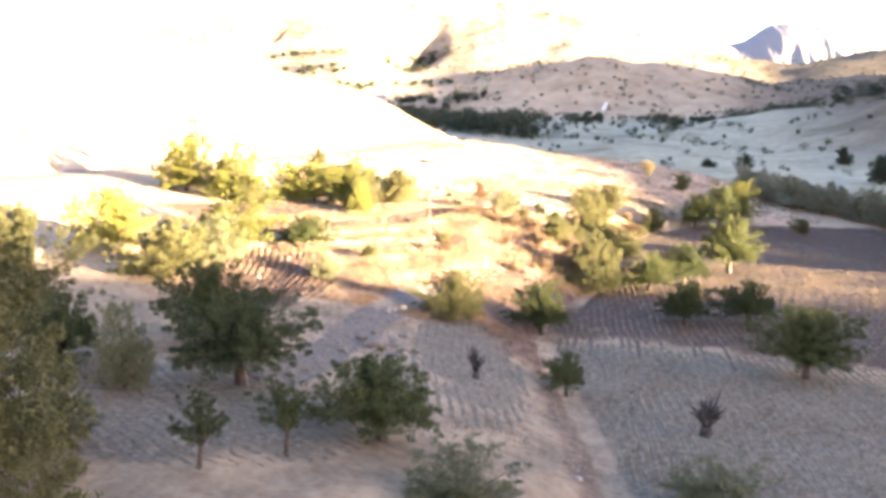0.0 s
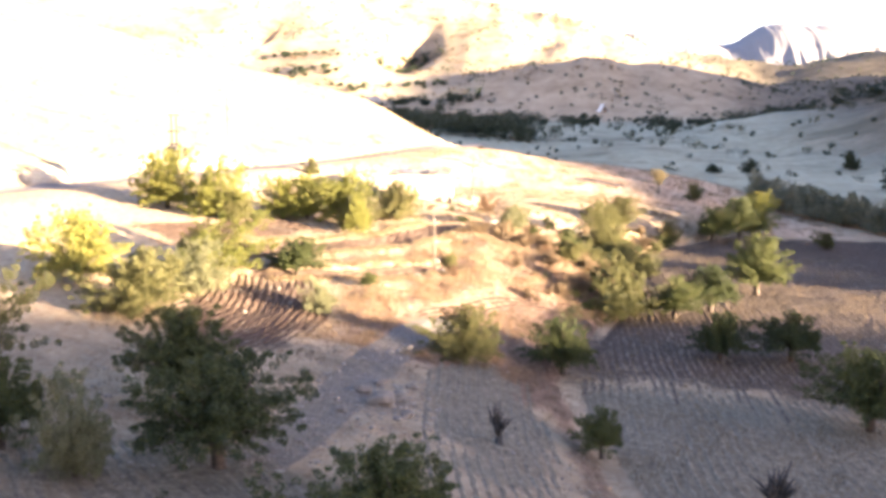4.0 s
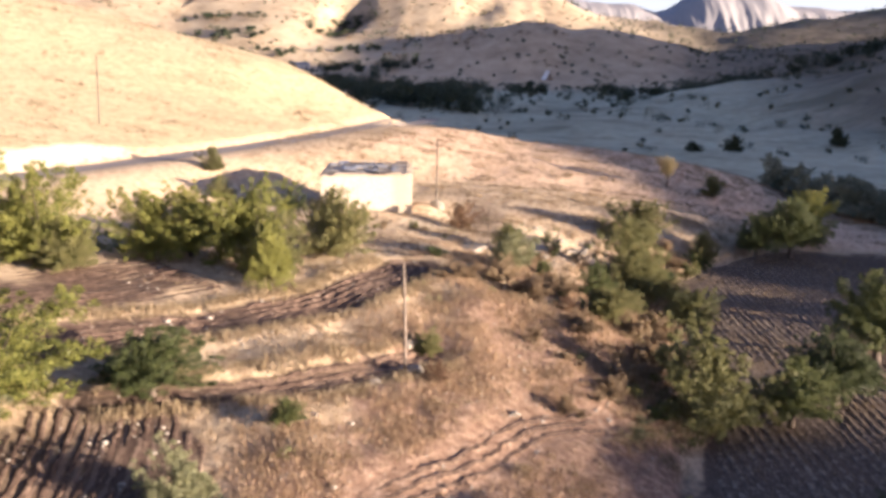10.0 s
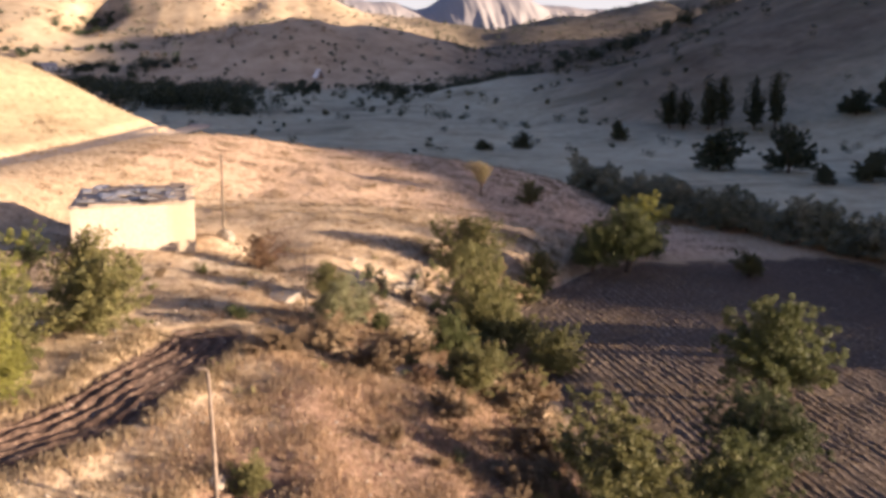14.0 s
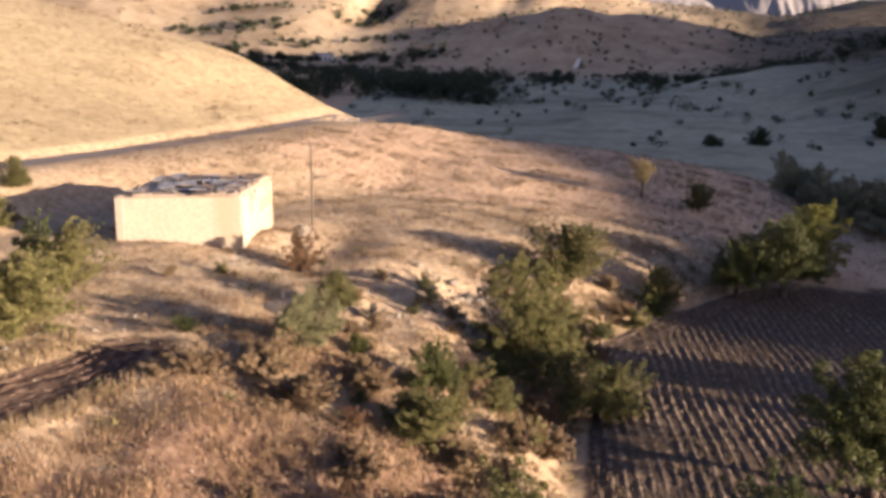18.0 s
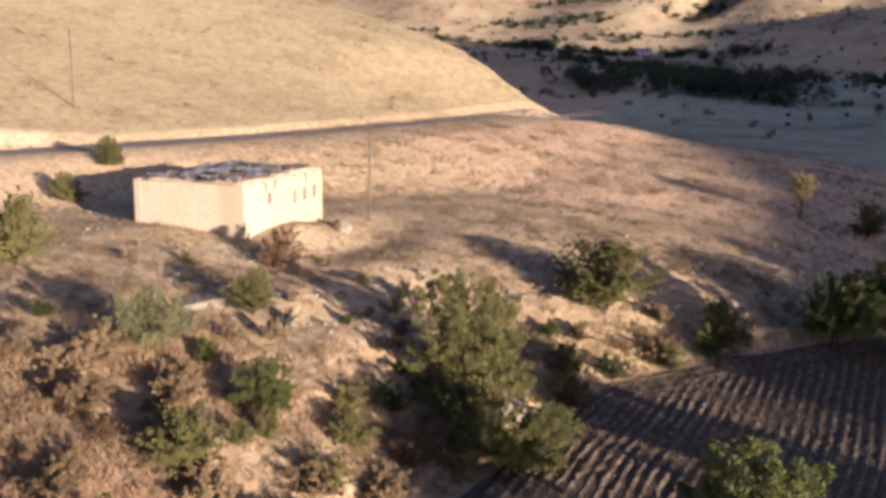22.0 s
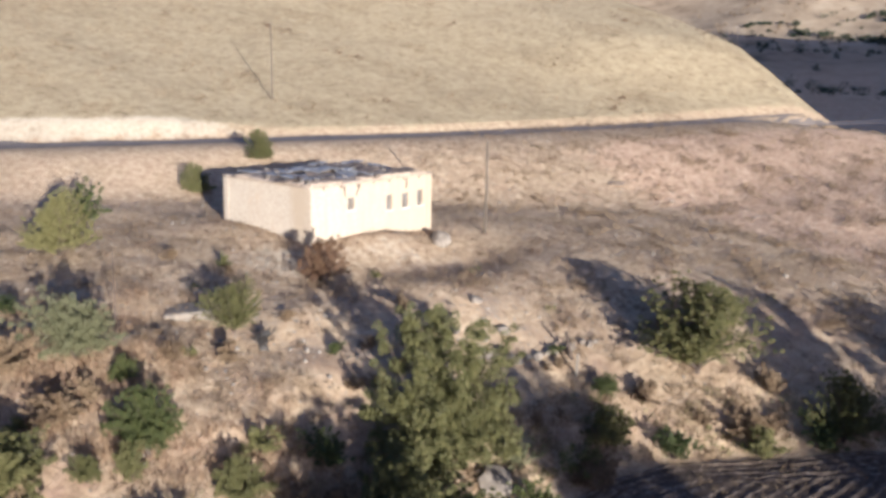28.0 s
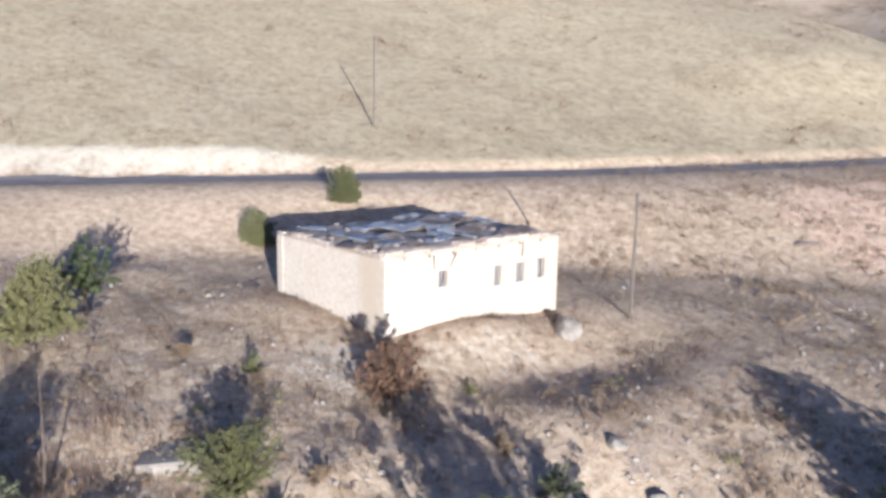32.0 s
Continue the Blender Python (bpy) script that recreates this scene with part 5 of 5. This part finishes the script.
def build_pole(x, y, high):
    # plain wooden pole with a bent tip; it carries no lamp
    root = new("lamp_pole")
    tagged(root, "thin bent wooden pole with a hooked top on the stony bank", "pole")
    z = lay(x, y)
    bm = bmesh.new()
    tube(bm, (x, y, z - 0.3), (x - 0.08, y, z + high), 0.075, 0.05, 8, 0.05, 5)
    part("shaft", bm, M_WOOD, root, smooth=True)
    bm = bmesh.new()
    for k in range(5):
        a, b = k * 0.42, (k + 1) * 0.42
        tube(bm, (x - 0.08 - 0.2 * (1 - math.cos(a)), y, z + high + 0.14 * math.sin(a)), (x - 0.08 - 0.2 * (1 - math.cos(b)), y, z + high + 0.14 * math.sin(b)), 0.045, 0.04, 6)
    part("hook", bm, M_WOOD, root)


build_pole(-3.35, 59.2, 5.0)


def stone_mesh(name, seed, mat, rough=0.22, sub=2):
    r = np.random.RandomState(seed)
    bm = bmesh.new()
    bmesh.ops.create_icosphere(bm, subdivisions=sub, radius=0.5)
    for v in bm.verts:
        v.co *= 1 + rough * noise.noise(v.co * 2.2 + Vector((seed * 3.1, 0, 0))) * 2
    me = bpy.data.meshes.new(name)
    bm.to_mesh(me)
    bm.free()
    me.materials.append(mat)
    return me


STONES = [stone_mesh("stone", k, M_STONE) for k in range(5)]


def put_stone(name, label, x, y, size, flat, k, sink=0.25):
    ob = new(name, STONES[k % 5])
    ob.matrix_basis = pose(x, y, lay(x, y) + size * flat * (0.5 - sink), 0, 0, (x * 71 + y * 37) % 360) @ Matrix.Diagonal((size, size * 0.8, size * flat, 1))
    return tagged(ob, label, "stone")


put_stone("boulder", "large pale rounded boulder below the building", -3.1, 102.6, 1.35, 0.8, 0)
for x, y, s in ((13.7, 89.4, 1.7), (-3.1, 30.2, 1.5), (-2.4, 31.4, 1.0), (-4.2, 31.8, 0.9), (-2.9, 59.0, 0.8), (-2.2, 58.6, 0.6), (7.3, 96.8, 0.8), (-1.6, 28.8, 0.7), (9.6, 91.5, 0.9), (8.9, 90.2, 0.7), (-3.6, 33.4, 0.8), (12.4, 84.2, 1.4), (-2.0, 33.6, 0.6), (-4.5, 57.4, 0.6), (3.0, 84.0, 0.5), (8.2, 88.2, 0.6), (-4.6, 28.2, 0.6), (1.5, 57.6, 0.5), (-3.4, 62.2, 0.7), (6.4, 94.4, 0.6), (5.2, 97.0, 0.7)):
    put_stone("stone", "pale broken stone lying on the bank", x, y, s, 0.6, int(s * 10))

ruin = new("ruined_wall")
tagged(ruin, "last course of a ruined dry-stone wall in brown earth", "ruined wall")
r = np.random.RandomState(58)
for k in range(34):
    t = r.uniform(0, 1)
    x, y = 7.5 + 2.9 * t + 0.5 * math.sin(3 * t) + r.normal() * 0.14, 94.0 + 6.0 * t + r.normal() * 0.14
    d = r.uniform(0.28, 0.6)
    ob = new("stone", STONES[k % 5])
    ob.parent = ruin
    ob.matrix_basis = pose(x, y, lay(x, y) + 0.12 * d, 0, 0, r.uniform(0, 360)) @ Matrix.Diagonal((d, d * 0.7, d * 0.75, 1))
put_stone("stone", "pale broken stone lying on the bank", 8.3, 95.6, 0.7, 0.7, 2)

bm = bmesh.new()
box(bm, -1.1, -0.8, -0.6, 1.1, 0.8, 0.2, 0.08)
slab = part("cistern_cover", bm, M_STONE, None)
slab.matrix_basis = pose(-0.2, 84.4, lay(-0.2, 84.4), 2, -3, 62)
tagged(slab, "weathered pale concrete cistern block in dry grass", "concrete block")

bm = bmesh.new()
box(bm, -0.06, -0.06, -0.3, 0.06, 0.06, 1.1, 0.015)
stake = part("fence_post", bm, M_STONE, None)
stake.matrix_basis = pose(11.3, 97.4, lay(11.3, 97.4), 4, 3, 20)
tagged(stake, "short pale leaning fence post on the bank", "post")
bm = bmesh.new()
tube(bm, (0, 0, -0.2), (-0.55, 0.1, 1.25), 0.09, 0.06, 7)
snag = part("broken_stump", bm, M_BARK, None)
snag.matrix_basis = pose(10.6, 98.0, lay(10.6, 98.0))
tagged(snag, "dark broken leaning tree stump", "stump")
bm = bmesh.new()
for k in range(3):
    box(bm, -0.7 + 0.2 * k, -0.2, 0.02 + 0.1 * k, 0.6 + 0.1 * k, 0.25, 0.1 + 0.1 * k, 0.02)
plank = part("scrap_boards", bm, M_WOOD, None)
plank.matrix_basis = pose(-6.3, 124.3, lay(-6.3, 124.3), 0, 0, 30)
tagged(plank, "small heap of weathered boards on the slope", "boards")

def wire_pole(x, y, high):
    """A slim bare pole, whose long shadow runs up the slope."""
    root = new("utility_pole")
    tagged(root, "slim weathered brown pole standing on the dry slope", "utility pole", group="poles on the slope")
    z = lay(x, y)
    bm = bmesh.new()
    tube(bm, (x, y, z - 0.4), (x + 0.05, y, z + high), 0.088, 0.06, 8, 0.03, 4)
    part("pole", bm, M_POST, root, smooth=True)


wire_pole(-3.3, 106.6, 5.7)
wire_pole(-37.4, 114.2, 6.8)


def far_house(x, y, turn):
    root = new("far_house")
    tagged(root, "small white farmhouse with a low grey roof across the valley", "house")
    m = pose(x, y, lay(x, y) - 0.2, 0, 0, turn)
    bm = bmesh.new()
    box(bm, -5.5, -3, 0, 5.5, 3, 3.2, 0.02, m)
    wall = part("wall", bm, M_LIME, root)
    bm = bmesh.new()
    c = [m @ Vector(p) for p in ((-6, -3.5, 3.15), (6, -3.5, 3.15), (6, 3.5, 3.15), (-6, 3.5, 3.15), (-6, 0, 4.5), (6, 0, 4.5))]
    v = [bm.verts.new(p) for p in c]
    for q in ((0, 1, 5, 4), (2, 3, 4, 5), (0, 4, 3), (1, 2, 5), (3, 2, 1, 0)):
        bm.faces.new([v[k] for k in q])
    part("roof", bm, M_SHEET, root)
    for u in (-3.8, 1.2, 3.8):
        bm = bmesh.new()
        box(bm, u - 0.5, -3.06, 1.0, u + 0.5, -2.98, 2.2, 0.01, m)
        part("window", bm, M_DARK, root)
    bm = bmesh.new()
    box(bm, -1.6, -3.07, 0.1, -0.6, -2.98, 2.2, 0.01, m)
    part("door", bm, M_WOOD, root)


M_LIME = simple("white_limewash", (0.62, 0.60, 0.56), (0.80, 0.79, 0.75), 0.7)
far_house(-96.5, 586, 8)


def utility_pole(x, y, high):
    root = new("utility_pole")
    tagged(root, "thin wooden utility pole standing in the valley", "utility pole", group="far utility poles")
    z = lay(x, y)
    bm = bmesh.new()
    tube(bm, (x, y, z - 0.4), (x, y, z + high), 0.17, 0.12, 7)
    part("pole", bm, M_POLE, root)
    bm = bmesh.new()
    box(bm, x - 1.0, y - 0.07, z + high - 0.9, x + 1.0, y + 0.07, z + high - 0.75, 0.01)
    part("cross_arm", bm, M_POLE, root)
    for s in (-0.85, 0.85):
        bm = bmesh.new()
        tube(bm, (x + s, y, z + high - 0.752), (x + s, y, z + high - 0.45), 0.07, 0.05, 6)
        part("insulator", bm, M_LIME, root)


for x, y in ((-168, 430), (-212, 500), (-120, 470)):
    utility_pole(x, y, 9.0)
tent = new("tent_hut")
tagged(tent, "small pale tent-shaped hut on the valley floor", "hut")
tm = pose(44, 540, lay(44, 540) - 0.1, 0, 0, 25)
for s, name in ((-1, "tent_side"), (1, "tent_side")):
    bm = bmesh.new()
    v = [bm.verts.new(tm @ Vector(p)) for p in ((s * 2.4, -2.6, 0), (s * 2.4, 2.6, 0), (s * 0.02, 2.2, 4.6), (s * 0.02, -2.2, 4.6), (s * 2.3, -2.6, 0), (s * 2.3, 2.6, 0), (s * 0.01, 2.2, 4.5), (s * 0.01, -2.2, 4.5))]
    for q in ((0, 1, 2, 3), (7, 6, 5, 4), (0, 3, 7, 4), (1, 5, 6, 2), (3, 2, 6, 7), (0, 4, 5, 1)):
        bm.faces.new([v[k] for k in q])
    bmesh.ops.recalc_face_normals(bm, faces=bm.faces)
    part(name, bm, M_LIME, tent)
for s in (-1, 1):
    bm = bmesh.new()
    v = [bm.verts.new(tm @ Vector(p)) for p in ((-2.28, s * 2.5, 0), (2.28, s * 2.5, 0), (0, s * 2.15, 4.45), (-2.28, s * 2.4, 0), (2.28, s * 2.4, 0), (0, s * 2.05, 4.45))]
    for q in ((0, 1, 2), (5, 4, 3), (0, 3, 4, 1), (1, 4, 5, 2), (2, 5, 3, 0)):
        bm.faces.new([v[k] for k in q])
    bmesh.ops.recalc_face_normals(bm, faces=bm.faces)
    part("end_panel", bm, M_WOOD, tent)

bm = bmesh.new()
tube(bm, (0, 0, -0.3), (0.06, 0.04, 3.4), 0.04, 0.02, 6, 0.03, 4)
for h, a in ((1.6, 0.4), (2.1, 2.6), (2.6, 4.4)):
    tube(bm, (0.03, 0.02, h), (0.03 + 0.3 * math.cos(a), 0.02 + 0.3 * math.sin(a), h + 0.4), 0.012, 0.006, 5)
rod = part("bare_sapling", bm, M_BARK, None)
rod.matrix_basis = pose(0.8, 80.5, lay(0.8, 80.5))
tagged(rod, "thin leafless sapling standing in dry grass", "sapling")


# ---- dry plants and stones past counting ----
def strew(name, label, category, mat, spots, blades, length, seed, spread=0.16, lean=0.5):
    """Tufts of blades: thin triangles that rise and lean from each spot."""
    r = np.random.RandomState(seed)
    p = np.repeat(np.array(spots, float), blades, 0)
    k = len(p)
    p[:, :2] += r.normal(size=(k, 2)) * spread
    a = r.uniform(0, math.tau, k)
    l = length * r.uniform(0.5, 1.3, k)
    t = r.uniform(0.1, lean, k)
    tip = p + np.stack([np.cos(a) * np.sin(t) * l, np.sin(a) * np.sin(t) * l, np.cos(t) * l], -1)
    w = np.stack([-np.sin(a), np.cos(a), 0 * a], -1) * (0.012 + 0.025 * length)
    v = np.stack([p - w, p + w, tip], 1).reshape(-1, 3)
    v[:, 2] -= np.tile([0.05, 0.05, 0.0], k)
    ob = link(name, from_arrays(name, v, np.arange(len(v)).reshape(-1, 3)), mat)
    return tagged(ob, label, category, kind="stuff")


def scatter(n, x0, x1, y0, y1, seed, keep):
    r = np.random.RandomState(seed)
    x, y = r.uniform(x0, x1, n * 3), r.uniform(y0, y1, n * 3)
    ok = keep(x, y) > r.uniform(0, 1, n * 3)
    return [(a, b, lay(a, b)) for a, b in zip(x[ok][:n], y[ok][:n])]


def bank_share(x, y):
    d = bank_foot(y) - x
    return sstep(-0.5, 1.0, d) * sstep(-22, -14, x) * (1 - bare(x, y)) ** 3 * (0.25 + 0.75 * sstep(-0.2, 0.5, wave(x, y, 7, 61)))


strew("dry_grass", "dry straw-coloured grass over the banks", "grass", M_STRAW, scatter(14000, -22, 34, 18, 122, 1, bank_share), 9, 0.16, 2, 0.22, 1.3)
strew("dry_weeds", "brown dry weeds on the bank", "weeds", M_LEAF_RED, scatter(700, -12, 20, 40, 112, 3, bank_share), 14, 0.24, 4, 0.22, 1.2)


def brush(name, label, spots, blades, seed, mat, size, blade=0.2):
    """Rounded mounds of dry twigs and grass."""
    r = np.random.RandomState(seed)
    c = np.array(spots, float)
    s = size * r.lognormal(0, 0.4, len(c))
    c[:, 2] += s * 0.15
    v, f = leaves(c, s, blades, blade, seed + 1, 0.9)
    return tagged(link(name, from_arrays(name, v, f), mat), label, "brush", kind="stuff")


def brush_share(x, y):
    d = bank_foot(y) - x
    return sstep(0, 1.5, d) * sstep(22, 13, d) * (1 - bare(x, y)) ** 2 * sstep(-0.35, 0.5, wave(x, y, 9, 65)) * (0.65 + 0.35 * sstep(60, 72, y)) * (1 - bump(x, y, -8, 97, 9, 9))


brush("dry_brush", "fuzzy golden-brown dry brush over the banks", scatter(2200, -16, 30, 40, 112, 31, brush_share), 90, 32, M_BRUSH, 0.42, 0.12)
brush("bank_brush", "thick brown dry brush along the foot of the bank", scatter(800, 6, 30, 58, 111, 43, lambda x, y: sstep(-0.6, 0.2, bank_foot(y) - x) * sstep(4.5, 2.5, bank_foot(y) - x)), 110, 44, M_BRUSH, 0.55, 0.14)
brush("dry_tufts", "small brown tufts of dry grass over the slopes", scatter(9000, -22, 44, 36, 150, 37, lambda x, y: sstep(-0.8, 0.4, bank_foot(y) - x) * (1 - bare(x, y)) ** 2 * (0.2 + 0.8 * sstep(-0.4, 0.4, wave(x, y, 5, 66))) * (1 - 0.85 * bump(x, y, -8, 104, 14, 14))), 22, 38, M_BRUSH, 0.25, 0.11)
brush("foot_brush", "dull green brush thick along the foot of the bank", scatter(340, 6, 30, 58, 111, 45, lambda x, y: sstep(-0.8, 0.2, bank_foot(y) - x) * sstep(4.0, 2.0, bank_foot(y) - x)), 90, 46, M_LEAF_OLIVE, 0.5, 0.13)
brush("green_brush", "low dull green brush among dry grass on the bank", scatter(60, -8, 26, 44, 112, 33, brush_share), 50, 34, M_LEAF_OLIVE, 0.45)


def fuzz_share(x, y):
    d = bank_foot(y) - x
    return sstep(1.0, 3.5, d) * sstep(19, 13, d) * (1 - bare(x, y)) ** 3 * sstep(-0.5, 0.3, wave(x, y, 6, 68)) * (1 - bump(x, y, -8, 97, 9, 9))


strew("red_grass", "soft clumps of reddish-gold dry grass over the stepped bank", "grass", M_GOLD, scatter(6000, -12, 12, 40, 84, 53, fuzz_share), 13, 0.26, 54, 0.26, 1.1)


def mound_share(x, y):
    return sstep(104, 112, y) * sstep(170, 150, y) * sstep(3, 8, x - road_x(y)) * (0.2 + 0.8 * sstep(-0.1, 0.4, wave(x, y, 6, 62)))


strew("stubble", "brown dry stubble and weeds on the mound", "stubble", M_STRAW, scatter(3600, -24, 46, 104, 172, 5, mound_share), 8, 0.2, 6, 0.35, 1.1)
brush("mound_scrub", "tufts of brown dry scrub in rows over the mound", scatter(2400, -16, 46, 112, 170, 41, lambda x, y: mound_share(x, y) * (0.15 + 0.85 * sstep(0.45, 0.9, terrace_lines(x, y)))), 34, 42, M_BRUSH, 0.3, 0.16)
strew("brown_scrub", "dark brown scrub on the mound", "scrub", M_LEAF_RED, scatter(600, -20, 44, 112, 172, 7, lambda x, y: mound_share(x, y) * sstep(0.5, 0.9, terrace_lines(x, y))), 10, 0.42, 8, 0.35, 1.0)


def hill_share(x, y):
    return sstep(4, 7, road_x(y) - x) * sstep(0, -5, y - crest_y(x)) * (0.15 + 0.85 * sstep(0.0, 0.7, wave(x, y, 11, 63)))


strew("hill_grass", "sparse dry tufts over the sunlit hillside", "grass", M_STRAW, scatter(9000, -110, -14, 60, 235, 9, hill_share), 7, 0.34, 10, 0.35, 1.1)
brush("hill_bushes", "scattered dark dry bushes on the hillside", scatter(150, -110, -14, 60, 235, 39, lambda x, y: hill_share(x, y) ** 2), 60, 40, M_LEAF_RED, 0.55)
brush("hill_scrub", "small brown scrub tufts over the dry hillside", scatter(1500, -110, -14, 60, 235, 35, hill_share), 22, 36, M_BRUSH, 0.32)
strew("field_stubble", "pale straw along the ploughed rows", "stubble", M_STRAW, scatter(17000, 6, 46, 12, 110, 11, lambda x, y: sstep(0.5, 1.5, x - bank_foot(y)) * sstep(46, 36, x + 0.3 * (y - 90)) * (0.25 + 0.75 * sstep(-0.3, 0.4, wave(x, y, 9, 64)))), 4, 0.26, 12, 0.14, 1.45)


def loose_stones(name, label, n, box4, seed, keep, size):
    r = np.random.RandomState(seed)
    bm = bmesh.new()
    bmesh.ops.create_icosphere(bm, subdivisions=1, radius=0.5)
    base = np.array([v.co[:] for v in bm.verts])
    tri = np.array([[v.index for v in f.verts] for f in bm.faces])
    bm.free()
    spots = scatter(n, *box4, seed, keep)
    v = []
    for x, y, z in spots:
        s = size * r.lognormal(0, 0.45)
        q = base * (1 + r.uniform(-0.22, 0.22, (len(base), 1))) * (s, s * r.uniform(0.6, 1.0), s * r.uniform(0.4, 0.8))
        v.append(q + (x, y, z + s * 0.1))
    k = len(spots)
    f = (tri[None] + (np.arange(k) * len(base))[:, None, None]).reshape(-1, 3)
    ob = link(name, from_arrays(name, np.concatenate(v), f), M_RUBBLE)
    return tagged(ob, label, "stones", kind="stuff")


def rubble_share(x, y):
    out = 0 * x
    for cx, cy, rx, ry in ((-2.8, 30.5, 2.4, 3.4), (6.5, 98, 4, 3.2), (5.5, 93, 3.6, 2.6), (3, 87, 3.5, 3), (-5.9, 22, 1.5, 6), (-5, 32, 1.4, 6), (-3.9, 41, 1.3, 5)):
        out = np.maximum(out, (1.0 if cy < 50 else 0.3) * np.exp(-((x - cx) / rx) ** 2 - ((y - cy) / ry) ** 2))
    return out


loose_stones("rubble", "pale broken rubble on the stony path and banks", 5200, (-10, 14, 18, 102), 21, rubble_share, 0.14)
loose_stones("field_stones", "small pale stones strewn over the slope", 5200, (-18, 30, 16, 128), 22, lambda x, y: sstep(0, 1, bank_foot(y) - x) * (0.15 + 0.85 * sstep(-0.2, 0.6, wave(x, y, 8, 67))), 0.10)


# ---- far woods and hillside shrubs ----
def far_clumps(name, label, category, spots, per, leaf, seed, mat=M_LEAF_FAR):
    r = np.random.RandomState(seed)
    per = int(per * 1.6)
    centres, sizes = [], []
    for x, y, s in spots:
        z = gz(x, y)
        for k in range(3):
            centres.append((x + r.uniform(-0.45, 0.45) * s, y + r.uniform(-0.45, 0.45) * s, z + s * r.uniform(0.25, 0.75)))
            sizes.append(s * r.uniform(0.35, 0.55))
    v, f = leaves(centres, sizes, per, leaf, seed + 1)
    return tagged(link(name, from_arrays(name, v, f), mat), label, category, kind="stuff")


WOODS = (((-75, 378), (5, 345), 70, 5, 9), ((-60, 470), (-24, 392), 26, 4, 8), ((-24, 392), (12, 408), 26, 4, 8), ((20, 440), (40, 460), 8, 3, 5), ((62, 440), (100, 470), 22, 3, 6), ((100, 474), (140, 490), 34, 5, 10), ((140, 490), (235, 470), 40, 4, 8), ((-160, 560), (-30, 585), 60, 3, 7), ((-140, 530), (-70, 470), 26, 3, 6), ((-93, 700), (-90, 790), 34, 3, 6), ((-200, 640), (-130, 650), 30, 2, 5), ((-260, 600), (-150, 590), 40, 2, 5), ((-190, 690), (-140, 720), 20, 2, 4), ((-150, 610), (-60, 640), 26, 2, 4))
r = np.random.RandomState(77)
wood = []
for (ax, ay), (bx, by), n, s0, s1 in WOODS:
    for k in range(n):
        t = r.uniform(0, 1)
        wood.append((ax + (bx - ax) * t + r.normal() * 5, ay + (by - ay) * t + r.normal() * 5, r.uniform(s0, s1)))
far_clumps("far_wood", "dark belt of trees across the shaded valley", "trees", wood, 44, 1.2, 78)
shrubs = []
while len(shrubs) < 1700:
    x, y = r.uniform(-260, 420), r.uniform(300, 1000)
    if wave(np.array(x), np.array(y), 120, 71) > r.uniform(-1, 0.6) and y - crest_y(x) > 60:
        shrubs.append((x, y, r.uniform(1.2, 2.6) if r.uniform() < 0.7 else r.uniform(2.6, 5.0)))
far_clumps("hillside_shrubs", "scattered dark shrubs on the far hillsides", "shrubs", shrubs, 14, 0.9, 79)
shrubs = [(r.uniform(60, 280), r.uniform(190, 520), r.uniform(0.9, 3.2)) for _ in range(170)] + [(r.uniform(-40, 80), r.uniform(205, 430), r.uniform(0.7, 2.4)) for _ in range(45)]
far_clumps("valley_shrubs", "small dark shrubs on the shaded valley floor", "shrubs", shrubs, 14, 0.6, 80)
shrubs = []
while len(shrubs) < 900:
    x, y = r.uniform(-330, 60), r.uniform(560, 980)
    if abs(wave(np.array(x), np.array(y), 70, 72)) < 0.28 and y - crest_y(x) > 60:
        shrubs.append((x, y, r.uniform(1.0, 3.2)))
far_clumps("hillside_scrub", "bands of dry brown scrub on the sunlit far hillside", "scrub", shrubs, 10, 0.8, 81, M_BRUSH)


# ---- dry grass along the terrace strips ----
def verge(line, off, count, seed):
    q = np.array(line, float)
    d = np.concatenate([[0], np.cumsum(np.hypot(*np.diff(q, axis=0).T))])
    w = np.random.RandomState(seed)
    t = w.uniform(0, d[-1] - 0.2, count)
    x, y = np.interp(t, d, q[:, 0]), np.interp(t, d, q[:, 1])
    gx, gy = np.interp(t + 0.2, d, q[:, 0]) - x, np.interp(t + 0.2, d, q[:, 1]) - y
    g = np.hypot(gx, gy) + 1e-9
    o = off + w.normal(size=count) * 0.28
    x, y = x - gy / g * o, y + gx / g * o
    return [(a, b, lay(a, b)) for a, b in zip(x, y)]


spots = [p for line, off, n, k in ((UPPER_STRIP, 2.15, 520, 1), (UPPER_STRIP, -2.1, 420, 2), (LOWER_STRIP, 1.5, 260, 3), (LOWER_STRIP, -1.5, 260, 4)) for p in verge(line, off, n, k)]
strew("verge_grass", "tall pale dry grass along the edges of the terrace strips", "grass", M_STRAW, spots, 12, 0.34, 51, 0.16, 0.9)
